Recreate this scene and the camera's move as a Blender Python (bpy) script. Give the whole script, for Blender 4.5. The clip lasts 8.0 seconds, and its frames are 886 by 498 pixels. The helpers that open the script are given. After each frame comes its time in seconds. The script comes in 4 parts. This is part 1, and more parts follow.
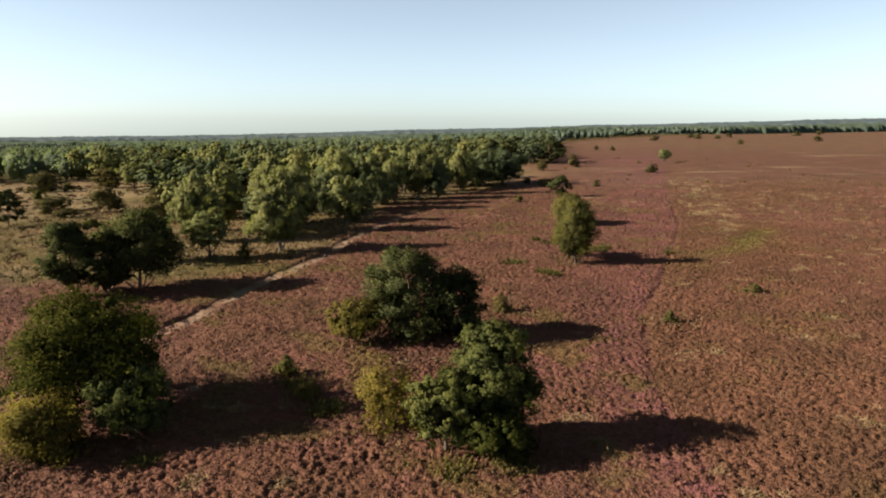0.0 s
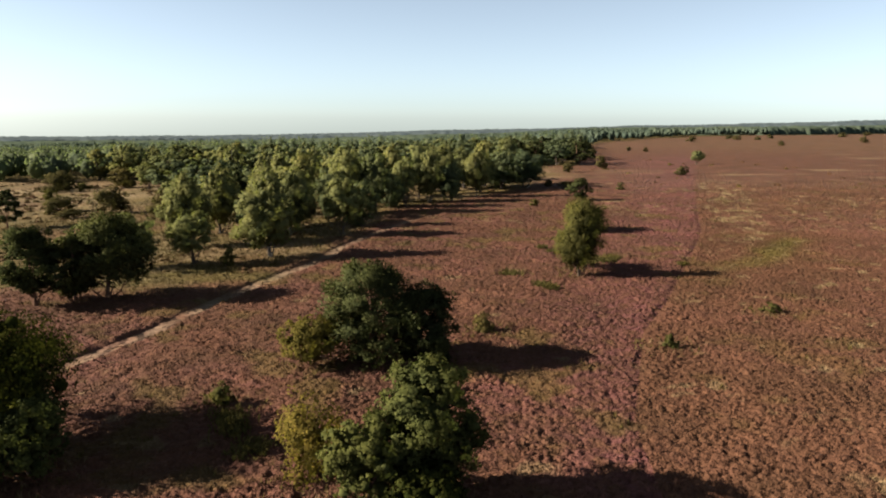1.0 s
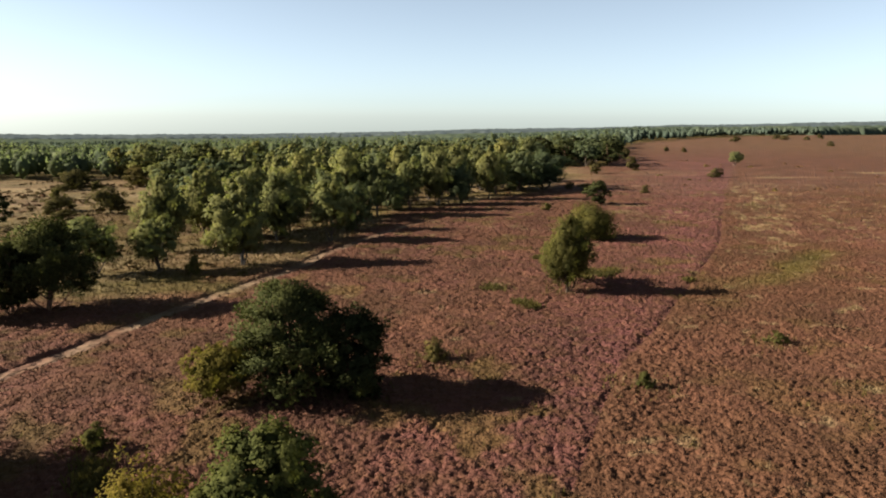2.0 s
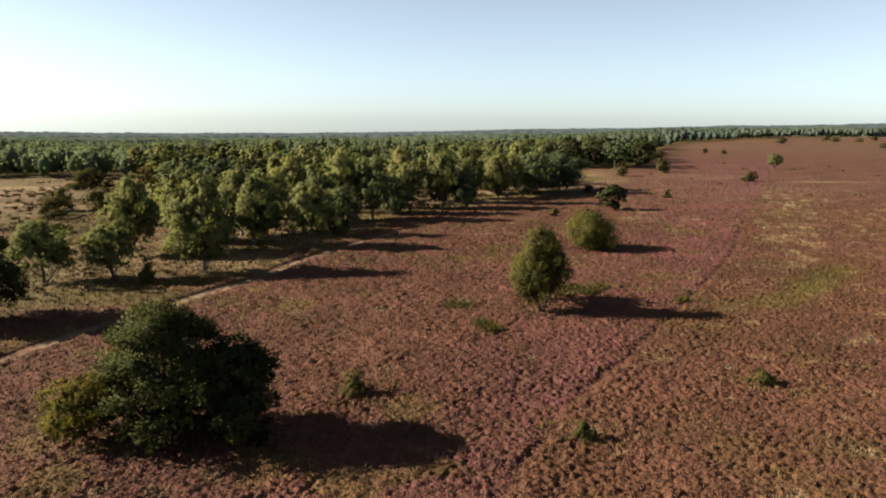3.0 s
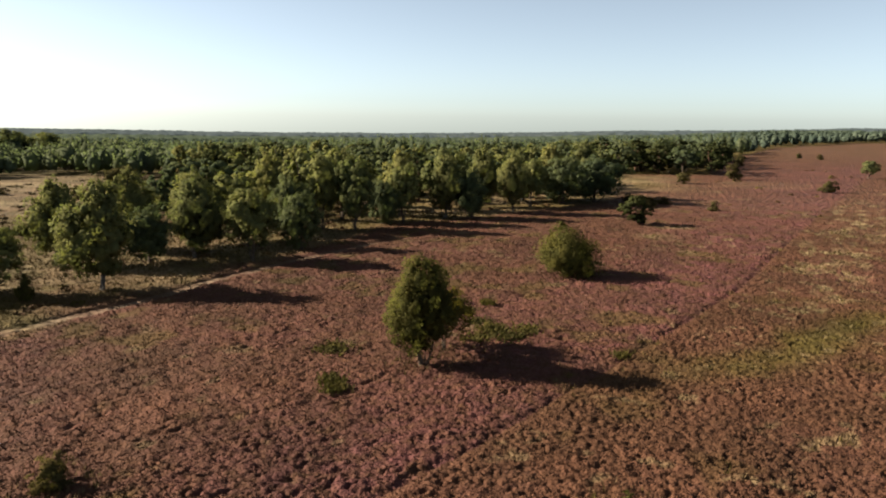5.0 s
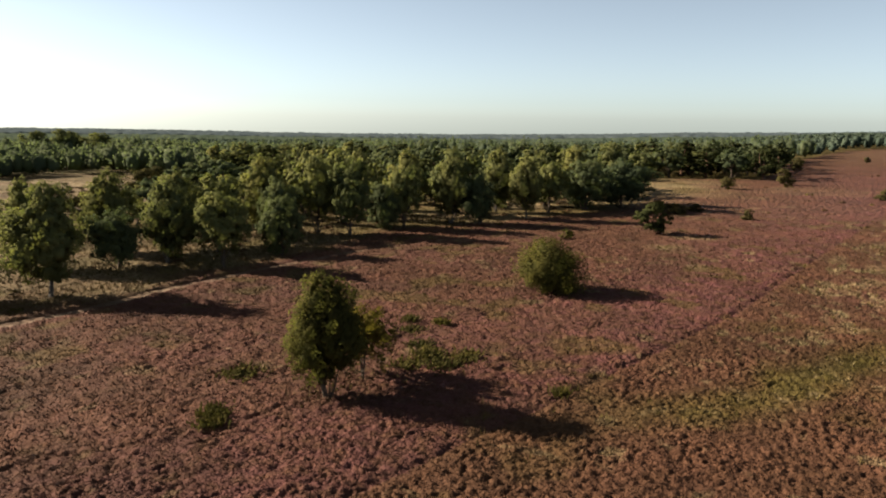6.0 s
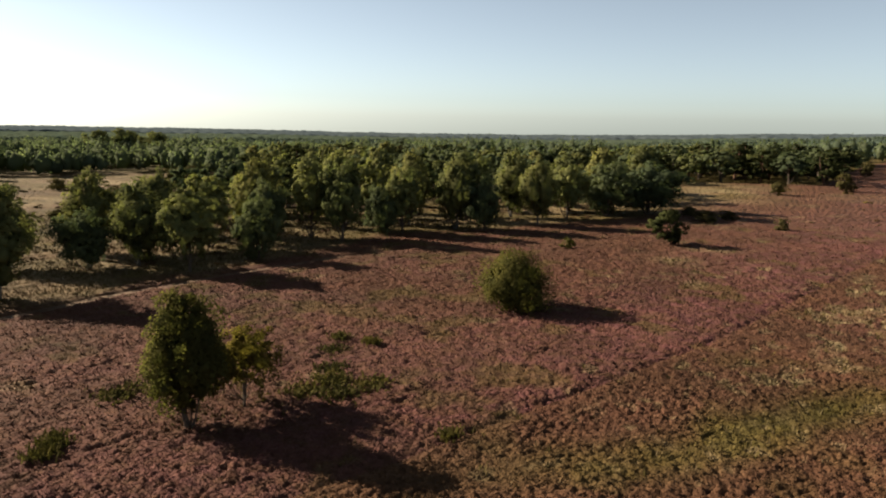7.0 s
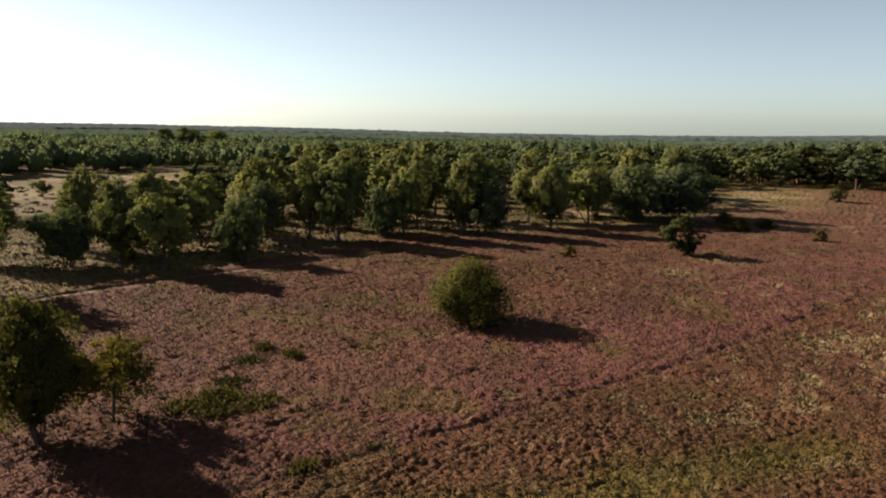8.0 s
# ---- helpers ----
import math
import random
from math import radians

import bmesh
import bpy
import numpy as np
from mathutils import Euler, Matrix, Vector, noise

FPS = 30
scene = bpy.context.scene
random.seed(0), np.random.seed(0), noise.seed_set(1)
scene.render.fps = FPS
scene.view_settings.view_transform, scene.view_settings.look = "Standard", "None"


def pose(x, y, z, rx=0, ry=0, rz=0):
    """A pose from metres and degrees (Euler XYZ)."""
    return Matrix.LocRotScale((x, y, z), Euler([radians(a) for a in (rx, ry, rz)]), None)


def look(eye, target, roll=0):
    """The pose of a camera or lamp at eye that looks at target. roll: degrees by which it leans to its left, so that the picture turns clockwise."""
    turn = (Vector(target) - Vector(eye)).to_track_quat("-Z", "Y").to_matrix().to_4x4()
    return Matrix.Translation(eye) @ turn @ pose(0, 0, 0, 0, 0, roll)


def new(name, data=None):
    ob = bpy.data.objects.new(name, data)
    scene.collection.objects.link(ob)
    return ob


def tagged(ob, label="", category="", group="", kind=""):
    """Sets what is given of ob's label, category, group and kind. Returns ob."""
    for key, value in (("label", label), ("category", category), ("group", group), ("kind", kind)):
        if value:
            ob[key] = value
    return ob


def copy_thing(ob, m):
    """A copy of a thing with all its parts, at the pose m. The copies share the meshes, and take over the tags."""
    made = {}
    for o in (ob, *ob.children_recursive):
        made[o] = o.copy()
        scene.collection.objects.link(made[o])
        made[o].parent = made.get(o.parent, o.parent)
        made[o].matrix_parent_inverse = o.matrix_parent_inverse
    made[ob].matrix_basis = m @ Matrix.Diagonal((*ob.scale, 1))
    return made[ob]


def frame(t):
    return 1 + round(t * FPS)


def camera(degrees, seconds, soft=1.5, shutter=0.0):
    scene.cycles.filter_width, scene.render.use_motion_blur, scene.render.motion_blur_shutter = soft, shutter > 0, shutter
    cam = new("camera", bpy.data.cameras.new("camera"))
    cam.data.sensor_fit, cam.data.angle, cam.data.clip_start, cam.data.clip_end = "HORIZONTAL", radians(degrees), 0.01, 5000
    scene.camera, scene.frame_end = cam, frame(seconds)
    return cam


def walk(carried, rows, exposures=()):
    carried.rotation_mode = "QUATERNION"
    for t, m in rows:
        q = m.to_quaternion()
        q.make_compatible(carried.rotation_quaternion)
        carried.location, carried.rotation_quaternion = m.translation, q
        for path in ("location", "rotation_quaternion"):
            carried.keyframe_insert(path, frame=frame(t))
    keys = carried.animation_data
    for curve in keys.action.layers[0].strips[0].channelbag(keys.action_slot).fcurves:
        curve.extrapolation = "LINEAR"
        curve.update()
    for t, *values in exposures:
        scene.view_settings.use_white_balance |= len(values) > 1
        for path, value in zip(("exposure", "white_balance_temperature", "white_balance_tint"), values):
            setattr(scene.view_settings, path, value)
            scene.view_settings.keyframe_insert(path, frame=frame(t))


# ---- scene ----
cam = camera(64.8, 8.0, soft=2.05)
METRES, EYE, TILT, LEAN, TURN = 79.6, 16.0, 0.0, 0.0, 0.0
ROWS = [
    (0.0, 0.0, 0.0, 0.0, 0.01, -10.6, -0.07),
    (0.5, 0.0255, 0.031, -0.0005, 1.23, -10.59, -0.1),
    (1.0, 0.058, 0.0716, -0.0014, 3.04, -10.58, -0.14),
    (1.5, 0.0963, 0.1189, -0.0018, 4.88, -10.63, -0.16),
    (3.0, 0.2125, 0.2565, -0.0026, 10.2, -10.71, -0.36),
    (3.5, 0.2565, 0.3096, -0.0031, 12.28, -10.72, -0.43),
    (4.0, 0.2936, 0.3552, -0.0032, 14.05, -10.71, -0.47),
    (4.5, 0.3332, 0.4052, -0.0031, 16.0, -10.72, -0.54),
    (6.0, 0.4524, 0.5652, -0.004, 23.54, -10.67, -0.64),
    (6.5, 0.4932, 0.6197, -0.0038, 26.15, -10.67, -0.66),
    (7.0, 0.5365, 0.6785, -0.0031, 29.37, -10.72, -0.72),
    (7.5, 0.5753, 0.7313, -0.003, 32.42, -10.77, -0.77),
    (8.0, 0.6155, 0.7876, -0.0032, 35.65, -10.82, -0.85),
]
walk(cam, [(t, pose(0, 0, EYE, TILT, LEAN, TURN) @ pose(METRES * x, METRES * y, METRES * z, 90 + pitch, roll, yaw)) for t, x, y, z, yaw, pitch, roll in ROWS],
     exposures=[(0.0, 2.30, 6500, 10), (3.5, 2.28, 6550, 10), (5.0, 2.20, 6650, 10), (8.0, 1.88, 6800, 10)])

# ---- world, sun, exposure ----
SUN_ELEVATION, SUN_AZIMUTH = 25.0, 265.0     # degrees; azimuth clockwise from +y
world = bpy.data.worlds.new("sky")
scene.world = world
world.use_nodes = True
wt = world.node_tree
wt.nodes.clear()
sky = wt.nodes.new("ShaderNodeTexSky")
sky.sky_type = "NISHITA"
sky.sun_disc = False
sky.sun_elevation = radians(SUN_ELEVATION)
sky.sun_rotation = radians(SUN_AZIMUTH)
sky.altitude = 30
sky.air_density, sky.dust_density, sky.ozone_density = 0.6, 0.42, 1.8
back = wt.nodes.new("ShaderNodeBackground")
back.inputs["Strength"].default_value = 0.05
wout = wt.nodes.new("ShaderNodeOutputWorld")
haze = wt.nodes.new("ShaderNodeHueSaturation")
haze.inputs["Saturation"].default_value = 0.56
cool = wt.nodes.new("ShaderNodeMix")
cool.data_type, cool.blend_type = "RGBA", "MULTIPLY"
cool.inputs[0].default_value = 1.0
cool.inputs[7].default_value = (0.700, 0.742, 0.725, 1)
wt.links.new(sky.outputs[0], haze.inputs["Color"])
wt.links.new(haze.outputs[0], cool.inputs[6])
wt.links.new(cool.outputs[2], back.inputs[0])
wt.links.new(back.outputs[0], wout.inputs[0])

lamp = bpy.data.lights.new("sun", "SUN")
lamp.energy, lamp.angle, lamp.color = 5.0, radians(0.6), (1.0, 0.88, 0.74)
sun = new("sun", lamp)
a, e = radians(SUN_AZIMUTH), radians(SUN_ELEVATION)
to_sun = Vector((math.sin(a) * math.cos(e), math.cos(a) * math.cos(e), math.sin(e)))
sun.matrix_world = look(to_sun * 200, (0, 0, 0))


# ---- plan: terrain and ground cover ----
LINE = np.array([(8, -45), (11, 0), (12, 20), (13, 41), (17, 57), (21, 66), (28, 84), (36, 105), (44, 134), (53, 166), (62, 196), (90, 290)], float)
PATH_SAND = np.array([(-30, 30), (-23, 50), (-21, 58), (-19.5, 66), (-17, 76), (-14.5, 84), (-13, 95), (-10.5, 106), (-7, 117), (-2, 128)], float)
FLUSH = np.array([(46, 99), (43, 95), (40.5, 91), (37, 86), (31, 81), (25, 76)], float)
VERGE = np.array([(-17.5, 76.0), (-24.0, 76.5), (-31.0, 74.0), (-44.0, 73.0)], float)
SKYLINE_AZ = [-60, -32, -26, -18, -12, -5, 2, 11, 20, 33, 44, 57, 68, 90, 130]
SKYLINE_EL = [0.2, 0.07, -0.1, -0.36, -0.48, -0.75, -0.85, -1.12, -1.30, -1.30, -1.10, -0.95, -0.85, -0.8, -0.8]


def fbm(x, y, scale, octaves=3, seed=0):
    """Smooth value noise in the range 0 to 1, for arrays of plan coordinates."""
    out, total, amp = np.zeros_like(x, float), 0.0, 1.0
    for o in range(octaves):
        px, py = x / scale + 37.3 * o + seed * 13.7, y / scale - 11.9 * o + seed * 7.1
        ix, iy = np.floor(px), np.floor(py)
        fx, fy = px - ix, py - iy
        fx, fy = fx * fx * (3 - 2 * fx), fy * fy * (3 - 2 * fy)

        def lattice(u, v):
            s = np.sin(u * 127.1 + v * 311.7 + seed * 74.7) * 43758.5453
            return s - np.floor(s)
        low = lattice(ix, iy) * (1 - fx) + lattice(ix + 1, iy) * fx
        high = lattice(ix, iy + 1) * (1 - fx) + lattice(ix + 1, iy + 1) * fx
        out += amp * (low * (1 - fy) + high * fy)
        total += amp
        amp, scale = amp * 0.5, scale * 0.5
    return out / total


def smooth(lo, hi, v):
    k = np.clip((v - lo) / (hi - lo), 0, 1)
    return k * k * (3 - 2 * k)


def offset(x, y, poly):
    """Distance from a polyline, and the side: positive to the right of its run."""
    best, side = np.full(np.shape(x), 1e9), np.zeros(np.shape(x))
    for (ax, ay), (bx, by) in zip(poly[:-1], poly[1:]):
        dx, dy = bx - ax, by - ay
        k = np.clip(((x - ax) * dx + (y - ay) * dy) / (dx * dx + dy * dy), 0, 1)
        d = np.hypot(x - ax - k * dx, y - ay - k * dy)
        s = np.sign((x - ax) * dy - (y - ay) * dx)
        side = np.where(d < best, s, side)
        best = np.minimum(best, d)
    return best, side


def height(x, y):
    x, y = np.asarray(x, float), np.asarray(y, float)
    r, az = np.hypot(x, y), np.degrees(np.arctan2(-x, y))
    near = -0.4 + 0.012 * np.clip(x, -100, 100) - 0.003 * np.clip(y - 100, 0, 200)
    el = np.interp(az, SKYLINE_AZ, SKYLINE_EL)
    z700 = np.interp(az, [-60, -20, -9, 2, 12, 130], [3.0, 1.6, 0.2, -8.0, -14.0, -13.0])
    z1500 = 16 + 1500 * np.tan(np.radians(el - 0.22)) - 10
    z2500 = 16 + 2500 * np.tan(np.radians(el)) - 11
    far = np.where(r < 700, near + (z700 - near) * smooth(150, 750, r) ,
                   np.where(r < 1500, z700 + (z1500 - z700) * (r - 700) / 800,
                            z1500 + (z2500 - z1500) * (r - 1500) / 1000))
    far = np.where(r > 2500, z2500 - (r - 2500) * 0.03, far)
    bumps = 0.22 * (fbm(x, y, 14, 2, 3) - 0.5) * smooth(20, 60, r) + 0.2 * (fbm(x, y, 6.0, 1, 5) - 0.5)
    d, _ = offset(x, y, LINE)
    bumps = bumps - 0.03 * np.exp(-(d / 0.45) ** 2) * smooth(180, 130, y)
    d, _ = offset(x, y, PATH_SAND)
    bumps = bumps - 0.12 * np.exp(-(d / 0.8) ** 2)
    return far + bumps * np.clip(1 - (r - 150) / 150, 0.0, 1)


def forest(x, y):
    """Whether woodland grows there (True), for arrays."""
    x, y = np.asarray(x, float), np.asarray(y, float)
    edge = np.interp(y, [84, 103, 112, 134, 144, 152, 170, 185, 200, 230, 256, 259, 279, 352, 486, 594, 694, 804, 830],
                     [-21, -17, -16, -13, -3, 2, 12, 16, 8, -2, 0, 40, 43, 50, 84, 150, 286, 499, 5000])
    rear = np.interp(y, [84, 100, 110, 130, 150, 174, 200, 206], [-24, -30, -38, -54, -62, -68, -76, -6000])
    belt = (x < edge) & (x > rear) & (y > 88)
    return belt | ((x < -152) & (y > 60))


def cover(x, y):
    """Ground cover: bloom, straw, green and sand, each 0 to 1."""
    dl, sl = offset(x, y, LINE)
    s = dl * sl
    n1, n2, n3 = fbm(x, y, 9, 3, 11), fbm(x, y, 3.2, 3, 12), fbm(x, y, 30, 3, 13)
    strip = np.where(s < 0, np.exp(-(dl / np.interp(y, [20, 60, 100, 180], [5, 8, 13, 18])) ** 2), 0)
    bloom = 0.16 + 0.34 * smooth(0.35, 0.70, n1 * 0.6 + n3 * 0.4) + 0.78 * strip * (0.55 + 0.6 * n2)
    bloom *= np.where(s > 0, 0.40 + 0.4 * n3, 1.0)
    west = smooth(-12, -19, x - np.interp(y, [40, 84, 112, 134, 152, 172, 190], [-9, -1, 2, 4, 18, 30, 34]))
    inwood = forest(x, y).astype(float)
    west = west * smooth(66, 78, y)
    band = smooth(0.3, 2.0, s) * (1 - smooth(7, 12, s)) * smooth(75, 105, y) * (0.45 + 0.55 * smooth(92, 112, y))
    tussock = smooth(0.40, 0.62, fbm(x, y, 1.1, 2, 25))
    straw = band * smooth(200, 180, y) * smooth(0.55, 0.63, fbm(1.2 * x, 0.6 * y, 1.5, 4, 14)) * (0.35 + 0.75 * tussock)
    near = smooth(190, 165, y)
    straw += near * 0.6 * smooth(0.66, 0.78, fbm(x, y, 1.8, 3, 15)) * smooth(-1, 2, s) * tussock
    straw += near * 0.45 * smooth(0.70, 0.80, fbm(x, y, 2.2, 3, 16)) * tussock
    straw += 0.42 * smooth(0.58, 0.70, fbm(x, 0.8 * y, 1.7, 3, 33)) * tussock * smooth(92, 118, y) * smooth(0.42, 0.6, fbm(x, y, 16, 2, 34)) * smooth(260, 200, y)
    streak = smooth(0.62, 0.70, fbm(x * 0.4, y, 9, 3, 17)) * smooth(170, 220, y) * smooth(0.50, 0.62, fbm(x, y, 50, 2, 27)) * (0.25 + 0.75 * smooth(2, 12, s))
    straw += streak * 0.55
    open_wood = np.maximum(west, inwood * smooth(300, 200, np.hypot(x, y)))
    clearing = smooth(-50, -76, x + 8 * n1) * smooth(114, 136, y + 10 * n2) * smooth(228, 208, y)
    deep = forest(x, y) * smooth(200, 260, np.hypot(x, y))
    bloom *= 1 - 0.85 * open_wood
    straw = np.maximum(straw, open_wood * (0.10 + 0.36 * smooth(0.56, 0.66, fbm(x * 0.45, y, 7, 3, 20))))
    floor = smooth(-34, -26, x - np.interp(y, [84, 112, 134, 152, 172, 190], [-15, -12, -8, 6, 18, 22])) * smooth(80, 86, y) * smooth(200, 185, y) * open_wood
    straw = np.maximum(straw, floor * (0.20 + 0.62 * smooth(0.44, 0.58, fbm(x * 0.5, y, 6, 3, 26))))
    straw = np.maximum(straw, clearing * (0.16 + 0.16 * smooth(140, 165, y) + 0.6 * smooth(0.55, 0.63, fbm(x * 0.2, y, 9, 3, 21))))
    glade = np.exp(-(((x - 19) / 11) ** 2 + ((y - 226) / 26) ** 2))
    straw = np.maximum(straw, glade * smooth(0.4, 0.6, fbm(x * 0.5, y, 9, 2, 22)) * 0.9)
    dv, _ = offset(x, y, VERGE)
    verge = np.exp(-(dv / 2.1) ** 2)
    straw = np.maximum(straw, 0.22 * verge)
    pale = np.exp(-(((x - 27.5) / 2.4) ** 2 + ((y - 135) / 2.0) ** 2)) + 0.8 * np.exp(-(((x - 30) / 3.0) ** 2 + ((y - 144) / 1.6) ** 2))
    straw = np.maximum(straw, pale * (0.4 + 0.8 * tussock))
    df, _ = offset(x, y, FLUSH)
    green = np.exp(-(df / 2.0) ** 2) * (0.4 + 0.8 * n2) * (0.22 + 0.78 * smooth(27, 38, x))
    green = np.maximum(green, 0.9 * verge)
    green += 0.5 * near * smooth(0.60, 0.76, fbm(x, y, 3.4, 3, 18)) * np.where(s > 0, 0.5, 1.0)
    green += open_wood * (0.40 + 0.45 * smooth(0.40, 0.60, fbm(x * 0.6, y, 8, 3, 19)))
    green = np.maximum(green, glade * 0.9 * smooth(0.4, 0.6, fbm(x, y, 9, 2, 23)))
    dp, _ = offset(x, y, PATH_SAND)
    sand = smooth(0.85, 0.4, dp * np.interp(y, [40, 66], [1.7, 1.0]) + 0.7 * (n2 - 0.5)) * np.interp(y, [40, 60, 116, 128], [0.4, 0.85, 0.65, 0.0])
    sand = np.maximum(sand, clearing * 0.2 * smooth(0.62, 0.7, fbm(x * 0.25, y, 12, 2, 24)))
    straw, green, bloom = straw * (1 - deep), np.maximum(green, deep * 0.95), bloom * (1 - deep)
    calm = smooth(460, 300, np.hypot(x, y))
    straw, green = straw * calm + 0.10 * (1 - calm), np.where(deep > 0.5, green, green * calm + 0.08 * (1 - calm))
    return np.clip(np.stack([bloom, straw, green, sand], -1), 0, 1)


def lumps(x, y, cell, seed):
    """Rounded tussock tops with creases between them: 0 in a crease, about 1 on a top."""
    ix, iy = np.floor(x / cell), np.floor(y / cell)
    best = np.zeros_like(x)

    def chance(u, v, k):
        h = np.sin(u * 127.1 + v * 311.7 + (seed + k) * 74.7) * 43758.5453
        return h - np.floor(h)
    for du in (-1, 0, 1):
        for dv in (-1, 0, 1):
            u, v = ix + du, iy + dv
            px, py = (u + chance(u, v, 1)) * cell, (v + chance(u, v, 2)) * cell
            wide = cell * (0.42 + 0.42 * chance(u, v, 3))
            top = 0.45 + 0.65 * chance(u, v, 4)
            d2 = ((x - px) ** 2 + (y - py) ** 2) / wide ** 2
            best = np.maximum(best, top * np.sqrt(np.clip(1 - d2, 0, 1)))
    return best


# ---- materials ----
def material(name, rough=0.9):
    m = bpy.data.materials.new(name)
    m.use_nodes = True
    nt = m.node_tree
    b = nt.nodes["Principled BSDF"]
    b.inputs["Roughness"].default_value = rough
    b.inputs["Specular IOR Level"].default_value = 0.06
    return m, nt, b


def add(nt, kind, **props):
    n = nt.nodes.new(kind)
    for k, v in props.items():
        n.inputs[k.replace("_", " ")].default_value = v
    return n


def mix(nt, fac, c1, c2, blend="MIX"):
    n = nt.nodes.new("ShaderNodeMix")
    n.data_type, n.blend_type = "RGBA", blend
    for socket, v in ((n.inputs[0], fac), (n.inputs[6], c1), (n.inputs[7], c2)):
        if hasattr(v, "links"):
            nt.links.new(v, socket)
        elif isinstance(v, tuple):
            socket.default_value = (*v, 1.0)
        else:
            socket.default_value = v
    return n.outputs[2]


def ramp(nt, value, lo, hi):
    n = nt.nodes.new("ShaderNodeMapRange")
    n.inputs[1].default_value, n.inputs[2].default_value = lo, hi
    nt.links.new(value, n.inputs[0])
    return n.outputs[0]


def noise_at(nt, scale, detail=4.0, rough=0.6):
    g = nt.nodes.new("ShaderNodeNewGeometry")
    n = add(nt, "ShaderNodeTexNoise", Scale=scale, Detail=detail, Roughness=rough)
    nt.links.new(g.outputs["Position"], n.inputs["Vector"])
    return n.outputs[0]


HEATHER_DULL, HEATHER_BROWN = (0.0433, 0.0210, 0.0116), (0.0708, 0.0348, 0.0192)
HEATHER_BLOOM, HEATHER_PINK = (0.0618, 0.0249, 0.0223), (0.0888, 0.0361, 0.0348)
STRAW, STRAW_DRY = (0.0801, 0.0578, 0.0256), (0.1889, 0.1405, 0.0803)
MOSS, MOSS_LIGHT = (0.0380, 0.0292, 0.0080), (0.0655, 0.0492, 0.0125)
SAND = (0.1149, 0.0826, 0.0551)


def ground_material(name, island, relief=0.35, grain=1.6):
    """Heath cover: heather, bloom, straw grass, moss and sand laid out by the cover attribute."""
    m, nt, b = material(name, 0.95)
    at = nt.nodes.new("ShaderNodeAttribute")
    at.attribute_name = "cover"
    sep = nt.nodes.new("ShaderNodeSeparateColor")
    nt.links.new(at.outputs["Color"], sep.inputs[0])
    fine, mid, wide = noise_at(nt, 5.0, 5), noise_at(nt, 0.9, 4), noise_at(nt, 0.12, 3)
    if island:
        g = nt.nodes.new("ShaderNodeNewGeometry")
        vary = nt.nodes.new("ShaderNodeMapRange")
        vary.inputs[3].default_value, vary.inputs[4].default_value = 0.25, 0.8
        nt.links.new(g.outputs["Random Per Island"], vary.inputs[0])
        vary = vary.outputs[0]
    else:
        vary = ramp(nt, noise_at(nt, 2.2, 3), 0.3, 0.7)
    dull = mix(nt, vary, HEATHER_DULL, HEATHER_BROWN)
    pink = mix(nt, vary, HEATHER_BLOOM, HEATHER_PINK)
    speck = nt.nodes.new("ShaderNodeMath")
    speck.operation = "MULTIPLY"
    nt.links.new(sep.outputs[0], speck.inputs[0])
    nt.links.new(ramp(nt, mid, 0.30, 0.62), speck.inputs[1])
    col = mix(nt, speck.outputs[0], dull, pink)
    col = mix(nt, sep.outputs[2], col, mix(nt, vary, MOSS, MOSS_LIGHT))
    col = mix(nt, sep.outputs[1], col, mix(nt, vary, STRAW, STRAW_DRY))
    col = mix(nt, at.outputs["Alpha"], col, SAND)
    shade = mix(nt, ramp(nt, fine, 0.25, 0.75), (0.78, 0.78, 0.78), (1.16, 1.16, 1.16))
    col = mix(nt, 1.0, col, shade, "MULTIPLY")
    shade = mix(nt, ramp(nt, wide, 0.34, 0.64), (0.80, 0.84, 0.78), (1.16, 1.12, 1.10))
    col = mix(nt, 1.0, col, shade, "MULTIPLY")
    nt.links.new(col, b.inputs["Base Color"])
    bump = add(nt, "ShaderNodeBump", Strength=0.9, Distance=relief)
    nt.links.new(noise_at(nt, grain, 5), bump.inputs["Height"])
    if not island:
        g2 = nt.nodes.new("ShaderNodeNewGeometry")
        cells = nt.nodes.new("ShaderNodeTexVoronoi")
        cells.feature = "SMOOTH_F1"
        cells.inputs["Scale"].default_value = 6.5 if grain > 4 else 1.3
        nt.links.new(g2.outputs["Position"], cells.inputs["Vector"])
        tops = add(nt, "ShaderNodeBump", Strength=0.9, Distance=0.11 if grain > 4 else 0.65)
        tops.invert = True
        nt.links.new(cells.outputs["Distance"], tops.inputs["Height"])
        nt.links.new(tops.outputs[0], bump.inputs["Normal"])
    nt.links.new(bump.outputs[0], b.inputs["Normal"])
    return m


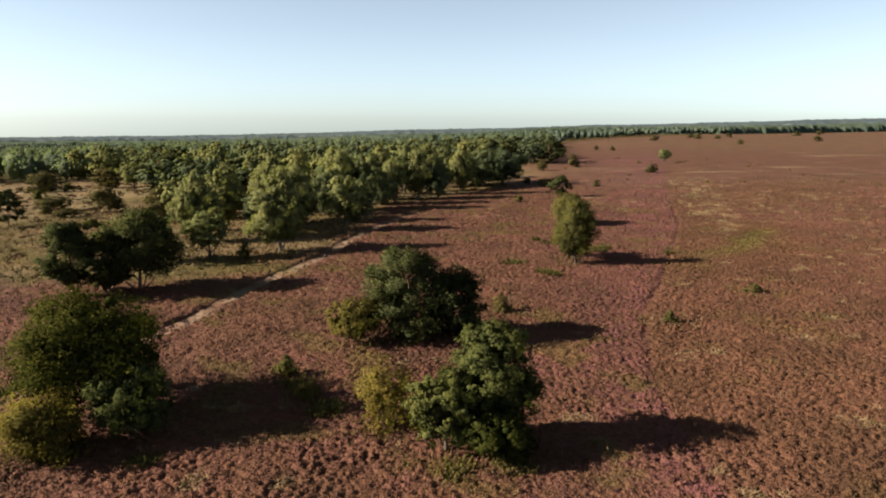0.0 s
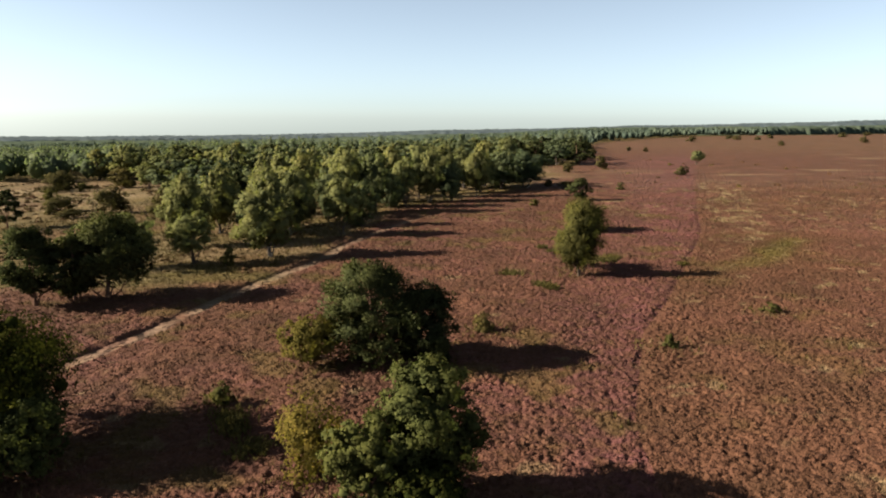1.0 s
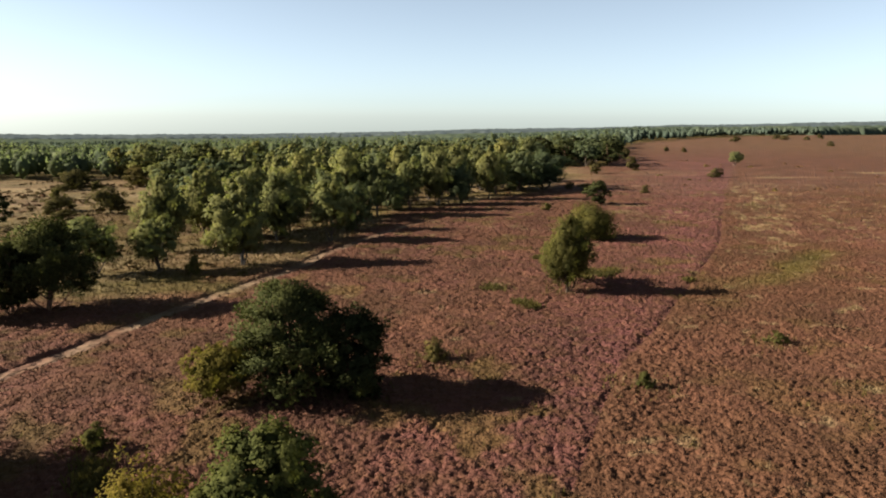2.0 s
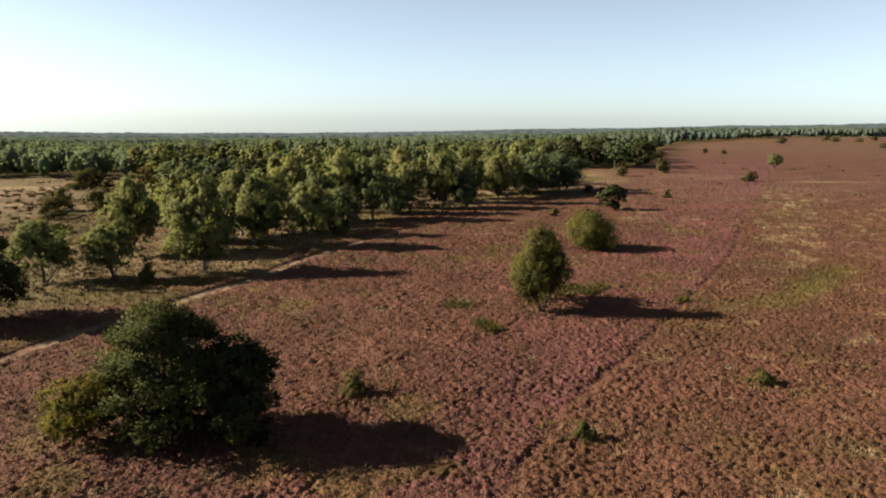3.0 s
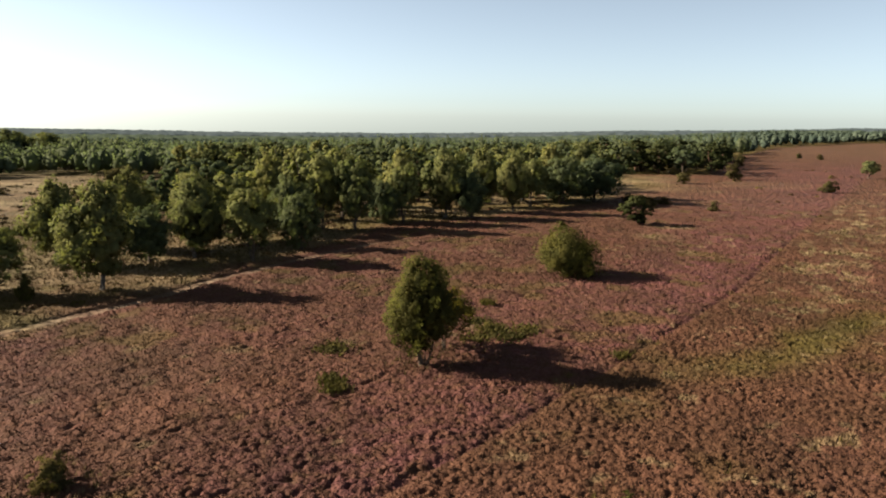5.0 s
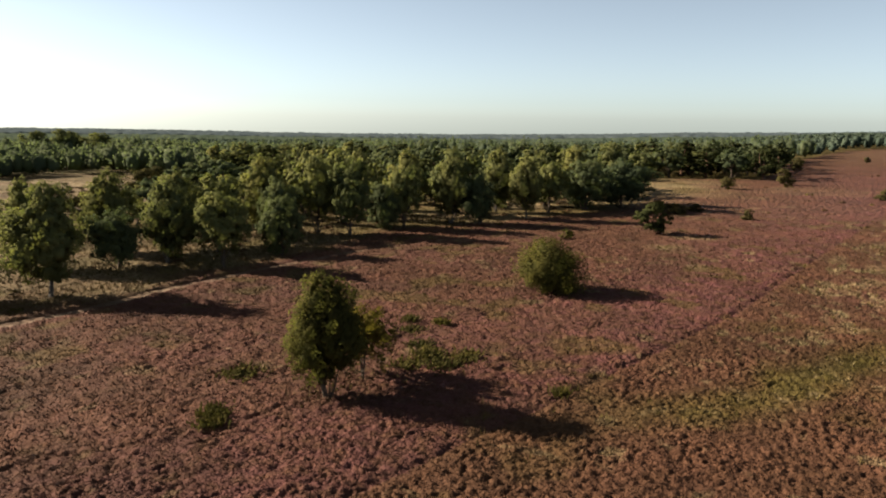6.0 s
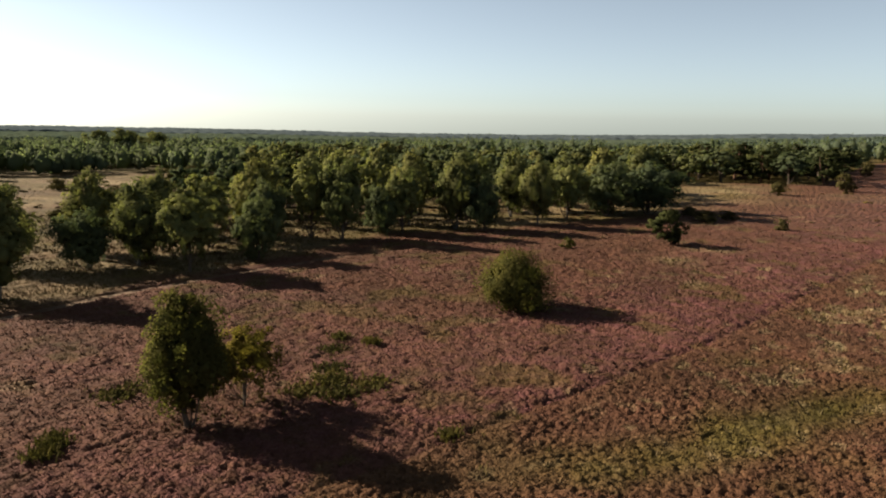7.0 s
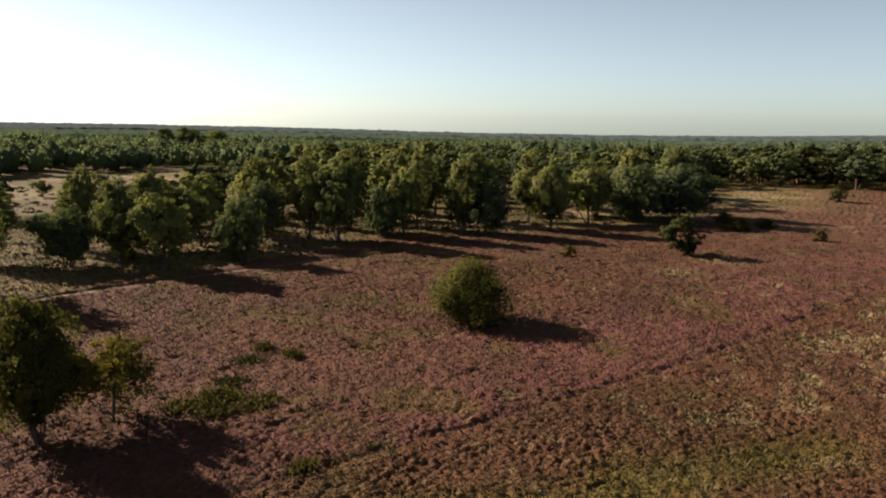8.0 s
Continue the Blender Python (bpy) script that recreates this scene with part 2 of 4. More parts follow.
def leaf_material(name, dark, light, glow=0.25, spread=0.7, mix_of=((0.78, 0.82, 0.85), (1.20, 1.14, 0.94))):
    """Foliage: each leaf spray has its own tint, sunlight shows through a little."""
    m, nt, b = material(name, 0.85)
    b.inputs["Specular IOR Level"].default_value = 0.0
    g = nt.nodes.new("ShaderNodeNewGeometry")
    ob = nt.nodes.new("ShaderNodeObjectInfo")
    col = mix(nt, g.outputs["Random Per Island"], dark, light)
    tint = mix(nt, ob.outputs["Random"], (0.82, 0.85, 0.82), (1.22, 1.15, 0.98))
    col = mix(nt, 1.0, col, tint, "MULTIPLY")
    patch = mix(nt, ramp(nt, noise_at(nt, spread, 3), 0.35, 0.68), *mix_of)
    col = mix(nt, 1.0, col, patch, "MULTIPLY")
    nt.links.new(col, b.inputs["Base Color"])
    tr = nt.nodes.new("ShaderNodeBsdfTranslucent")
    nt.links.new(mix(nt, 1.0, col, (1.0, 1.10, 0.66), "MULTIPLY"), tr.inputs[0])
    ms = nt.nodes.new("ShaderNodeMixShader")
    ms.inputs[0].default_value = glow
    nt.links.new(b.outputs[0], ms.inputs[1])
    nt.links.new(tr.outputs[0], ms.inputs[2])
    nt.links.new(ms.outputs[0], nt.nodes["Material Output"].inputs[0])
    return m


def bark_material(name, dark, light, scale):
    m, nt, b = material(name, 0.9)
    col = mix(nt, ramp(nt, noise_at(nt, scale, 5), 0.35, 0.65), dark, light)
    nt.links.new(col, b.inputs["Base Color"])
    bump = add(nt, "ShaderNodeBump", Strength=0.7, Distance=0.04)
    nt.links.new(noise_at(nt, scale * 2, 4), bump.inputs["Height"])
    nt.links.new(bump.outputs[0], b.inputs["Normal"])
    return m


MAT_GROUND = ground_material("heath_ground", False)
MAT_SHEET = ground_material("heather_cover", False, 0.10, 7.0)
MAT_HEATHER = ground_material("heather_sprigs", True, 0.02, 9.0)
MAT_OAK = leaf_material("oak_leaves", (0.0915, 0.0985, 0.0455), (0.1225, 0.1280, 0.0590), 0.38)
MAT_BIRCH = leaf_material("birch_leaves", (0.0940, 0.0965, 0.0440), (0.1245, 0.1245, 0.0575), 0.40)
MAT_FERN = leaf_material("fern_leaves", (0.0413, 0.0371, 0.0157), (0.0645, 0.0562, 0.0232), 0.36)
MAT_SHRUB = leaf_material("shrub_leaves", (0.0348, 0.0348, 0.0130), (0.0626, 0.0600, 0.0226), 0.30)
MAT_YELLOW = leaf_material("turning_leaves", (0.0600, 0.0500, 0.0150), (0.0980, 0.0800, 0.0240), 0.40)
MAT_PINE = leaf_material("pine_needles", (0.0204, 0.0244, 0.0115), (0.0407, 0.0455, 0.0217), 0.18)
MAT_DARK_OAK = leaf_material("dark_oak_leaves", (0.0114, 0.0146, 0.0044), (0.0368, 0.0376, 0.0104), 0.22)
MAT_DEEP = leaf_material("deep_green_leaves", (0.0494, 0.0606, 0.0359), (0.0694, 0.0820, 0.0473), 0.34)
# far woods: distance haze is put into these leaf colours, bluer farther off
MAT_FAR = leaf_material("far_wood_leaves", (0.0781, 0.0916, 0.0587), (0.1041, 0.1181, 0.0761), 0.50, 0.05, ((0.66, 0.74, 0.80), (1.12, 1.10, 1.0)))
MAT_FARTHER = leaf_material("hazy_wood_leaves", (0.0425, 0.0564, 0.0455), (0.0563, 0.0720, 0.0580), 0.16, 0.03, ((0.74, 0.80, 0.84), (1.12, 1.09, 1.0)))
MAT_FARTHEST = leaf_material("haze_blue_wood_leaves", (0.0562, 0.0688, 0.0770), (0.0659, 0.0792, 0.0866), 0.10, 0.02, ((0.80, 0.84, 0.88), (1.12, 1.08, 1.0)))
MAT_LONE_OAK = leaf_material("lone_oak_leaves", (0.0306, 0.0352, 0.0130), (0.0627, 0.0666, 0.0260), 0.30)
MAT_LONE_BIRCH = leaf_material("lone_birch_leaves", (0.0680, 0.0630, 0.0235), (0.0950, 0.0860, 0.0320), 0.55)
MAT_BUSH = leaf_material("bush_leaves", (0.0348, 0.0313, 0.0148), (0.0609, 0.0522, 0.0252), 0.26)
MAT_BARK = bark_material("oak_bark", (0.028, 0.021, 0.016), (0.085, 0.065, 0.048), 9)
MAT_BIRCH_BARK = bark_material("birch_bark", (0.035, 0.030, 0.026), (0.095, 0.086, 0.075), 5)
MAT_PINE_BARK = bark_material("pine_bark", (0.045, 0.026, 0.018), (0.12, 0.066, 0.042), 8)


# ---- mesh helpers ----
def mesh_of(name, verts, faces, mat, smooth_faces=False, cover_values=None, normals=None):
    """A mesh from arrays of corners and equal-sided faces; leafy masses may bring their own normals."""
    verts, faces = np.asarray(verts, np.float32), np.asarray(faces, np.int32)
    me = bpy.data.meshes.new(name)
    me.vertices.add(len(verts))
    me.vertices.foreach_set("co", verts.ravel())
    k = faces.shape[1]
    me.loops.add(faces.size)
    me.loops.foreach_set("vertex_index", faces.ravel())
    me.polygons.add(len(faces))
    me.polygons.foreach_set("loop_start", np.arange(0, faces.size, k, dtype=np.int32))
    me.polygons.foreach_set("use_smooth", np.full(len(faces), smooth_faces))
    me.materials.append(mat)
    if cover_values is not None:
        layer = me.color_attributes.new("cover", "FLOAT_COLOR", "POINT")
        layer.data.foreach_set("color", np.asarray(cover_values, np.float32).ravel())
    me.update(calc_edges=True)
    if normals is not None:
        me.normals_split_custom_set_from_vertices(np.asarray(normals, np.float32))
    return me


def part(name, me, parent, label=""):
    ob = new(name, me)
    ob.parent = parent
    return tagged(ob, label)


def tubes(runs, sides=7):
    """Tapered, bent round limbs: each run is a list of (point, radius)."""
    V, F = [], []
    for run in runs:
        pts = np.array([p for p, _ in run], float)
        base = len(V)
        for i, (p, rad) in enumerate(run):
            d = pts[min(i + 1, len(pts) - 1)] - pts[max(i - 1, 0)]
            d /= np.linalg.norm(d) + 1e-9
            u = np.cross(d, (0.3, 0.9, 0.1))
            u /= np.linalg.norm(u)
            v = np.cross(d, u)
            for s in range(sides):
                t = 2 * math.pi * s / sides
                V.append(pts[i] + rad * (math.cos(t) * u + math.sin(t) * v))
        for i in range(len(run) - 1):
            for s in range(sides):
                q, w = base + i * sides, (s + 1) % sides
                F.append((q + s, q + w, q + sides + w, q + sides + s))
    return np.array(V), np.array(F)


def sprays(rng, lobes, n, size, droop=0.0, hollow=0.55, lift=0.15, loose=0.62, spike=False):
    """Leaf sprays over a set of rounded lobes: small folded diamonds, turned every way."""
    twigs = max(48, n // 36)
    area = lobes[:, 3] * lobes[:, 4] + lobes[:, 3] * lobes[:, 5]
    pick = rng.choice(len(lobes), twigs, p=area / area.sum())
    out = rng.normal(size=(twigs, 3)) + (0, 0, 0.2)
    out /= np.linalg.norm(out, axis=1, keepdims=True)
    at = lobes[pick, :3] + out * lobes[pick, 3:] * rng.uniform(0.66, 1.24, (twigs, 1))
    clump = lobes[pick, 3:4] * rng.uniform(0.20, 0.48, (twigs, 1))
    lobes = np.concatenate([at, clump, clump, clump * (0.8 + droop * 0.6)], 1)
    share = clump[:, 0] ** 2
    pick = rng.choice(twigs, n, p=share / share.sum())
    L, shell = lobes[pick], out[pick]
    d = rng.normal(size=(n, 3))
    d /= np.linalg.norm(d, axis=1, keepdims=True)
    rad = hollow + (1.08 - hollow) * rng.random((n, 1)) ** 0.6
    ragged = 1 + 0.18 * np.sin(d[:, :1] * 9 + pick[:, None]) * np.cos(d[:, 2:] * 7 + pick[:, None] * 1.7)
    P = L[:, :3] + d * rad * ragged * L[:, 3:]
    P[:, 2] = np.maximum(P[:, 2], 0.06)
    crown = P - P.mean(0)
    crown *= (1.0, 1.0, 0.7)
    crown /= np.linalg.norm(crown, axis=1, keepdims=True) + 1e-9
    soft = 0.7 * d + 0.7 * shell + 1.1 * crown + (0, 0, lift)
    soft /= np.linalg.norm(soft, axis=1, keepdims=True)
    nrm = soft + loose * rng.normal(size=(n, 3))
    nrm /= np.linalg.norm(nrm, axis=1, keepdims=True)
    t1 = np.cross(nrm, rng.normal(size=(n, 3)))
    t1[:, 2] -= droop
    t1 /= np.linalg.norm(t1, axis=1, keepdims=True) + 1e-9
    if spike:
        t1 = d + 0.8 * shell + 0.45 * rng.normal(size=(n, 3)) + (0, 0, 0.3)
        t1 /= np.linalg.norm(t1, axis=1, keepdims=True)
        nrm = np.cross(t1, rng.normal(size=(n, 3)))
        nrm *= np.sign((nrm * soft).sum(1, keepdims=True))
        nrm /= np.linalg.norm(nrm, axis=1, keepdims=True)
    t2 = np.cross(nrm, t1)
    t2 /= np.linalg.norm(t2, axis=1, keepdims=True) + 1e-9
    s = size * (0.6 + 0.8 * rng.random((n, 1)))
    fold = nrm * s * 0.25
    V = np.stack([P - t1 * s * 0.75, P - t2 * s * 0.42 - fold, P + t1 * s * 0.75, P + t2 * s * 0.42 - fold], 1).reshape(-1, 3)
    F = np.arange(4 * n).reshape(-1, 4)
    shade = 0.75 * soft + 0.25 * nrm
    shade /= np.linalg.norm(shade, axis=1, keepdims=True)
    return V, F, np.repeat(shade, 4, axis=0)


def cores(rng, lobes, shrink=0.74, rings=4, sides=7):
    """The closed inner mass of each lobe, twigs and leaves grown too dense to see through."""
    up = np.linspace(-1.35, 1.35, rings + 1)
    turn = np.arange(sides) * 2 * math.pi / sides
    D = np.stack([np.cos(up)[:, None] * np.cos(turn), np.cos(up)[:, None] * np.sin(turn), np.sin(up)[:, None] + 0 * turn], -1).reshape(-1, 3)
    n = len(lobes)
    swell = shrink * rng.uniform(0.78, 1.18, (n, len(D), 1))
    V = lobes[:, None, :3] + D[None] * swell * lobes[:, None, 3:]
    V[..., 2] = np.maximum(V[..., 2], 0.05)
    q = np.arange(rings * sides)
    ring, side = q // sides, q % sides
    f = np.stack([ring * sides + side, ring * sides + (side + 1) % sides, (ring + 1) * sides + (side + 1) % sides, (ring + 1) * sides + side], -1)
    out = np.broadcast_to(D[None], V.shape).reshape(-1, 3) + 1e-3
    return V.reshape(-1, 3), (f[None] + len(D) * np.arange(n)[:, None, None]).reshape(-1, 4), out / np.linalg.norm(out, axis=1, keepdims=True)


def lobes_of(rng, kind, h, w, base=0.12):
    """The rounded masses of a crown h metres high and w wide."""
    out = []
    sway = rng.uniform(0.58, 1.18, 7)

    def bulge(a):
        """How far the crown swells out towards each side."""
        k = (a % 6.2832) / 6.2832 * 7
        i = int(k) % 7
        return sway[i] * (1 - k % 1) + sway[(i + 1) % 7] * (k % 1)
    if kind == "birch":
        for i in range(34):
            u = (i + rng.random()) / 34
            a = i * 2.4 + rng.random()
            reach = 0.5 * w * 1.12 * min(1.0, (u + 0.14) / 0.46) ** 0.8 * (1 - 0.97 * u) ** 0.42 * bulge(a + 2.5 * u)
            rr = (0.30 + 0.12 * rng.random()) * reach + 0.05 * w
            o = max(reach - rr * 0.7, 0) * (0.35 + 0.72 * math.sqrt(rng.random()))
            out.append((o * math.cos(a), o * math.sin(a), h * (base + (1 - base) * u), rr, rr, rr * 1.25))
    elif kind == "pine":
        for i in range(30):
            k = base + 0.05 + (0.93 - base) * (i + rng.random()) / 30
            a = i * 2.4 + rng.random()
            reach = 0.5 * w * (0.42 + 0.62 * math.sin(math.pi * min(1, k * 1.02))) * bulge(a + 3 * k) * 1.12
            rr = w * (0.09 + 0.08 * rng.random())
            o = max(reach - rr * 0.6, 0) * (0.30 + 0.70 * math.sqrt(rng.random()))
            out.append((o * math.cos(a), o * math.sin(a), k * h, rr * 1.2, rr * 1.2, rr * 0.5))
    elif kind == "shrub":
        out.append((0, 0, 0.42 * h, 0.32 * w, 0.32 * w, 0.36 * h))
        for i in range(22):
            a, k = i * 2.4 + rng.random(), rng.random()
            rr = w * (0.16 + 0.10 * rng.random())
            o = max(0.5 * w * bulge(a) - 0.8 * rr, 0) * rng.random() ** 0.35
            zz = h * (0.10 + 0.70 * k ** 1.1 * (1 - 0.75 * (o / (0.5 * w)) ** 2))
            out.append((o * math.cos(a), o * math.sin(a), zz, rr, rr, min(rr * 0.9, 0.24 * h)))
    else:
        low = base * h
        mid, half = (h + low) / 2, (h - low) / 2
        out.append((0, 0, mid, 0.25 * w, 0.25 * w, half * 0.60))
        for i in range(20):
            up = 1 - 1.9 * (i + rng.random()) / 20
            a = i * 2.4 + rng.random() * 1.4
            rr = w * (0.10 + 0.11 * rng.random())
            ring = math.sqrt(max(0.0, 1 - (up * 0.96) ** 2)) * (0.80 + 0.26 * rng.random()) * bulge(a + 1.5 * up)
            o = max(0.52 * w - rr * 0.7, 0) * ring
            out.append((o * math.cos(a), o * math.sin(a), mid + (half - rr * 0.6) * up, rr, rr, rr * 0.9))
    L = np.array(out)
    top = (L[:, 2] + L[:, 5]).max()
    L[:, 2] *= h / top
    return L


SPECIES = {
    "oak": (MAT_OAK, MAT_BARK, 0.20, 0.0), "loneoak": (MAT_LONE_OAK, MAT_BARK, 0.20, 0.0), "lonebirch": (MAT_LONE_BIRCH, MAT_BARK, 0.16, 0.6), "yellowtree": (MAT_YELLOW, MAT_BARK, 0.16, 0.1), "deepoak": (MAT_DEEP, MAT_BARK, 0.20, 0.0), "darkoak": (MAT_DARK_OAK, MAT_BARK, 0.22, 0.0), "birch": (MAT_BIRCH, MAT_BIRCH_BARK, 0.15, 0.6),
    "yellow": (MAT_YELLOW, MAT_BARK, 0.14, 0.2), "pine": (MAT_PINE, MAT_PINE_BARK, 0.20, 0.0),
    "shrub": (MAT_SHRUB, MAT_BARK, 0.10, 0.0), "fern": (MAT_FERN, MAT_BARK, 0.03, 0.0), "darkshrub": (MAT_BUSH, MAT_BARK, 0.10, 0.0),
    "pineshrub": (MAT_PINE, MAT_PINE_BARK, 0.12, 0.0),
}


def fronds(rng, h, w, n):
    """Arching fern fronds that spread from the foot of a clump."""
    a = rng.uniform(0, 6.283, (n, 1))
    foot = rng.normal(size=(n, 2)) * 0.26 * w
    long = rng.uniform(0.12, 0.30, (n, 1)) * w
    rise = rng.uniform(0.6, 1.15, (n, 1)) * h
    k = np.array([[0.0, 0.35, 0.7, 1.0]])
    lift = np.array([[0.02, 0.75, 1.0, 0.72]]) * rise
    wide = np.array([[0.02, 0.06, 0.05, 0.01]]) * rng.uniform(0.7, 1.3, (n, 1))
    px, py = foot[:, :1] + np.cos(a) * long * k, foot[:, 1:] + np.sin(a) * long * k
    L = np.stack([px - np.sin(a) * wide, py + np.cos(a) * wide, lift - 0.3 * wide], -1)
    R = np.stack([px + np.sin(a) * wide, py - np.cos(a) * wide, lift - 0.3 * wide], -1)
    V = np.stack([L, R], 2).reshape(-1, 3)
    q = np.array([(0, 1, 3, 2), (2, 3, 5, 4), (4, 5, 7, 6)])
    return V, (q[None] + 8 * np.arange(n)[:, None, None]).reshape(-1, 4)


def tree(name, kind, h, w, n, size, seed, limbs=6, split=False, stems=1, base=0.12):
    """A tree or shrub at the origin: trunk, limbs and a leafy crown under one empty."""
    rng = np.random.default_rng(seed)
    leaf, bark, thick, droop = SPECIES[kind]
    form = {"darkoak": "oak", "loneoak": "oak", "lonebirch": "birch", "yellowtree": "oak", "deepoak": "oak", "yellow": "shrub", "fern": "shrub", "darkshrub": "shrub", "pineshrub": "shrub"}.get(kind, kind)
    L = lobes_of(rng, form, h, w, base)
    root = new(name)
    runs = []
    r0 = thick * (h / 8) ** 0.8
    for s in range(stems):
        lean = rng.normal(size=2) * 0.05 * h + (0 if stems == 1 else 1) * np.array((math.cos(s * 2.2), math.sin(s * 2.2))) * 0.12 * h
        run = []
        for i in range(7):
            k = i / 6
            run.append(((lean[0] * k + 0.02 * h * math.sin(3 * k + seed), lean[1] * k + 0.02 * h * math.cos(4 * k + seed), -0.25 + (0.86 * h + 0.25) * k),
                        r0 * (1.25 if i == 0 else 1) * (1 - 0.85 * k) / stems ** 0.4))
        runs.append(run)
    order = rng.permutation(len(L))[:limbs]
    bits = []
    for j in order:
        tip = L[j, :3]
        k = np.clip(tip[2] / h - 0.22, 0.12, 0.7)
        i = min(int(k * 6 / 0.86), 5)
        start = np.array(runs[j % stems][i][0])
        mid = (start + tip) / 2 + (0, 0, -0.04 * h)
        rr = runs[j % stems][i][1] * 0.55
        bits.append([(start, rr), (mid, rr * 0.6), (tip, rr * 0.18)])
    trunk = part("trunk", mesh_of("trunk", *tubes(runs[:1] if split else runs + bits, 7 if split else 5), bark, True), root)
    for run in runs[1:] if split else []:
        part("trunk", mesh_of("trunk", *tubes([run]), bark, True), root)
    for b in bits if split else []:
        part("branch", mesh_of("branch", *tubes([b], 5), bark, True), trunk)
    if kind == "fern":
        part("fronds", mesh_of("fronds", *fronds(rng, 0.85 * h, w, 210), leaf), root)
        return root
    V, F, N = sprays(rng, L, n, size, droop, loose=0.40 if split else 0.30, spike=form == "pine")
    thin = form == "shrub" or kind == "yellowtree"
    inner, skin, face = cores(rng, L, 0.20 if thin else 0.44, *((4, 7) if split else ((3, 5) if n > 2000 else (2, 4))))
    part("crown", mesh_of("crown", np.concatenate([V, inner]), np.concatenate([F, skin + len(V)]), leaf, True, None, np.concatenate([N, face])), root)
    return root


def stand(ob, x, y, turn=0.0, sx=1.0, sz=1.0):
    """Sets a thing down on the ground at plan x, y."""
    ob.matrix_basis = pose(x, y, float(height(x, y)), 0, 0, turn) @ Matrix.Diagonal((sx, sx, sz, 1))
    return ob


# ---- ground ----
def steps(lo, hi, fine, far_lo, far_hi, growth=1.16):
    mid = list(np.arange(lo, hi + fine / 2, fine))
    left, right, s = [], [], fine
    p = lo
    while p > far_lo:
        s *= growth
        p -= s
        left.append(p)
    p, s = hi, fine
    while p < far_hi:
        s *= growth
        p += s
        right.append(p)
    return np.array(left[::-1] + mid + right)


gx, gy = steps(-125, 140, 1.55, -4200, 4200), steps(12, 330, 1.55, -4200, 4600)
X, Y = np.meshgrid(gx, gy)
Z = height(X, Y)
nx, ny = len(gx), len(gy)
idx = np.arange(nx * ny).reshape(ny, nx)
quads = np.stack([idx[:-1, :-1], idx[:-1, 1:], idx[1:, 1:], idx[1:, :-1]], -1).reshape(-1, 4)
ground = new("ground", mesh_of("ground", np.stack([X, Y, Z], -1).reshape(-1, 3), quads, MAT_GROUND, True, cover(X, Y).reshape(-1, 4)))
tagged(ground, "open heath of heather, straw grass and moss", "heath", kind="structure")


# ---- single trees on the heath ----
def hero(name, kind, x, y, h, w, n, size, seed, label, category="tree", limbs=8, stems=1, base=0.12):
    ob = stand(tree(name, kind, h, w, n, size, seed, limbs, True, stems, base), x, y)
    return tagged(ob, label, category)


hero("oak_tree", "darkoak", -20.0, 37.8, 7.1, 8.6, 30000, 0.130, 1, "dense dark green oak standing in heather", limbs=12)
hero("young_oak", "loneoak", -16.2, 34.7, 4.0, 4.9, 13000, 0.126, 2, "young olive green oak beside a larger oak")
hero("willow_shrub", "yellow", -19.7, 32.1, 3.3, 5.0, 13000, 0.126, 3, "yellowish green bushy shrub in heather", "shrub", stems=3)
hero("oak_tree", "loneoak", 2.5, 33.3, 6.4, 4.2, 24000, 0.116, 4, "bright green oak with a long shadow on heather", limbs=12)
hero("young_oak", "loneoak", 0.1, 32.4, 4.2, 3.7, 11000, 0.126, 14, "bushy young oak crowding against a taller oak")
hero("young_oak", "darkoak", 2.4, 31.6, 2.6, 3.6, 9600, 0.126, 15, "low dark oak growth at the foot of an oak", "shrub", stems=3)
hero("alder_shrub", "yellow", -3.1, 35.4, 4.2, 4.4, 4600, 0.105, 5, "thin yellow-brown shrub beside a green oak", "shrub", stems=3)
hero("pine_tree", "pine", -2.6, 50.2, 6.8, 6.8, 27000, 0.120, 6, "broad dark green pine on the heather", limbs=12, base=0.03)
hero("pine_tree", "pine", 1.0, 51.0, 5.2, 4.8, 18000, 0.120, 16, "lower dark pine leaning against a taller pine", limbs=10, base=0.03)
hero("birch_shrub", "yellowtree", -6.6, 49.6, 3.6, 4.4, 7500, 0.133, 7, "light green young birch beside a broad pine", "shrub", base=0.2)
hero("birch_tree", "lonebirch", 14.9, 77.0, 7.7, 4.7, 26000, 0.108, 8, "slender upright birch alone on the purple heath", limbs=12, base=0.20)
hero("young_birch", "yellowtree", 15.3, 80.6, 4.5, 4.4, 9000, 0.11, 9, "small yellowish birch next to a taller birch", stems=2, base=0.2)
hero("oak_bush", "shrub", 20.0, 107.0, 4.7, 7.2, 20000, 0.130, 10, "round leafy oak bush alone on the heath", "shrub", stems=3)
hero("pine_tree", "pine", -30.0, 67.5, 7.9, 8.2, 19000, 0.16, 11, "dark spreading pine by the sandy path", limbs=16, base=0.22)
hero("pine_tree", "pine", -35.0, 64.2, 7.3, 5.4, 12000, 0.16, 12, "dark pine beside another pine", limbs=14, base=0.2)
hero("pine_tree", "pine", -32.4, 66.2, 6.6, 5.2, 10000, 0.16, 17, "dark pine squeezed between two larger pines", limbs=10, base=0.08)
hero("small_pine", "pine", 24.5, 146.0, 4.7, 3.9, 8000, 0.15, 13, "small dark pine on pale grass", limbs=6)

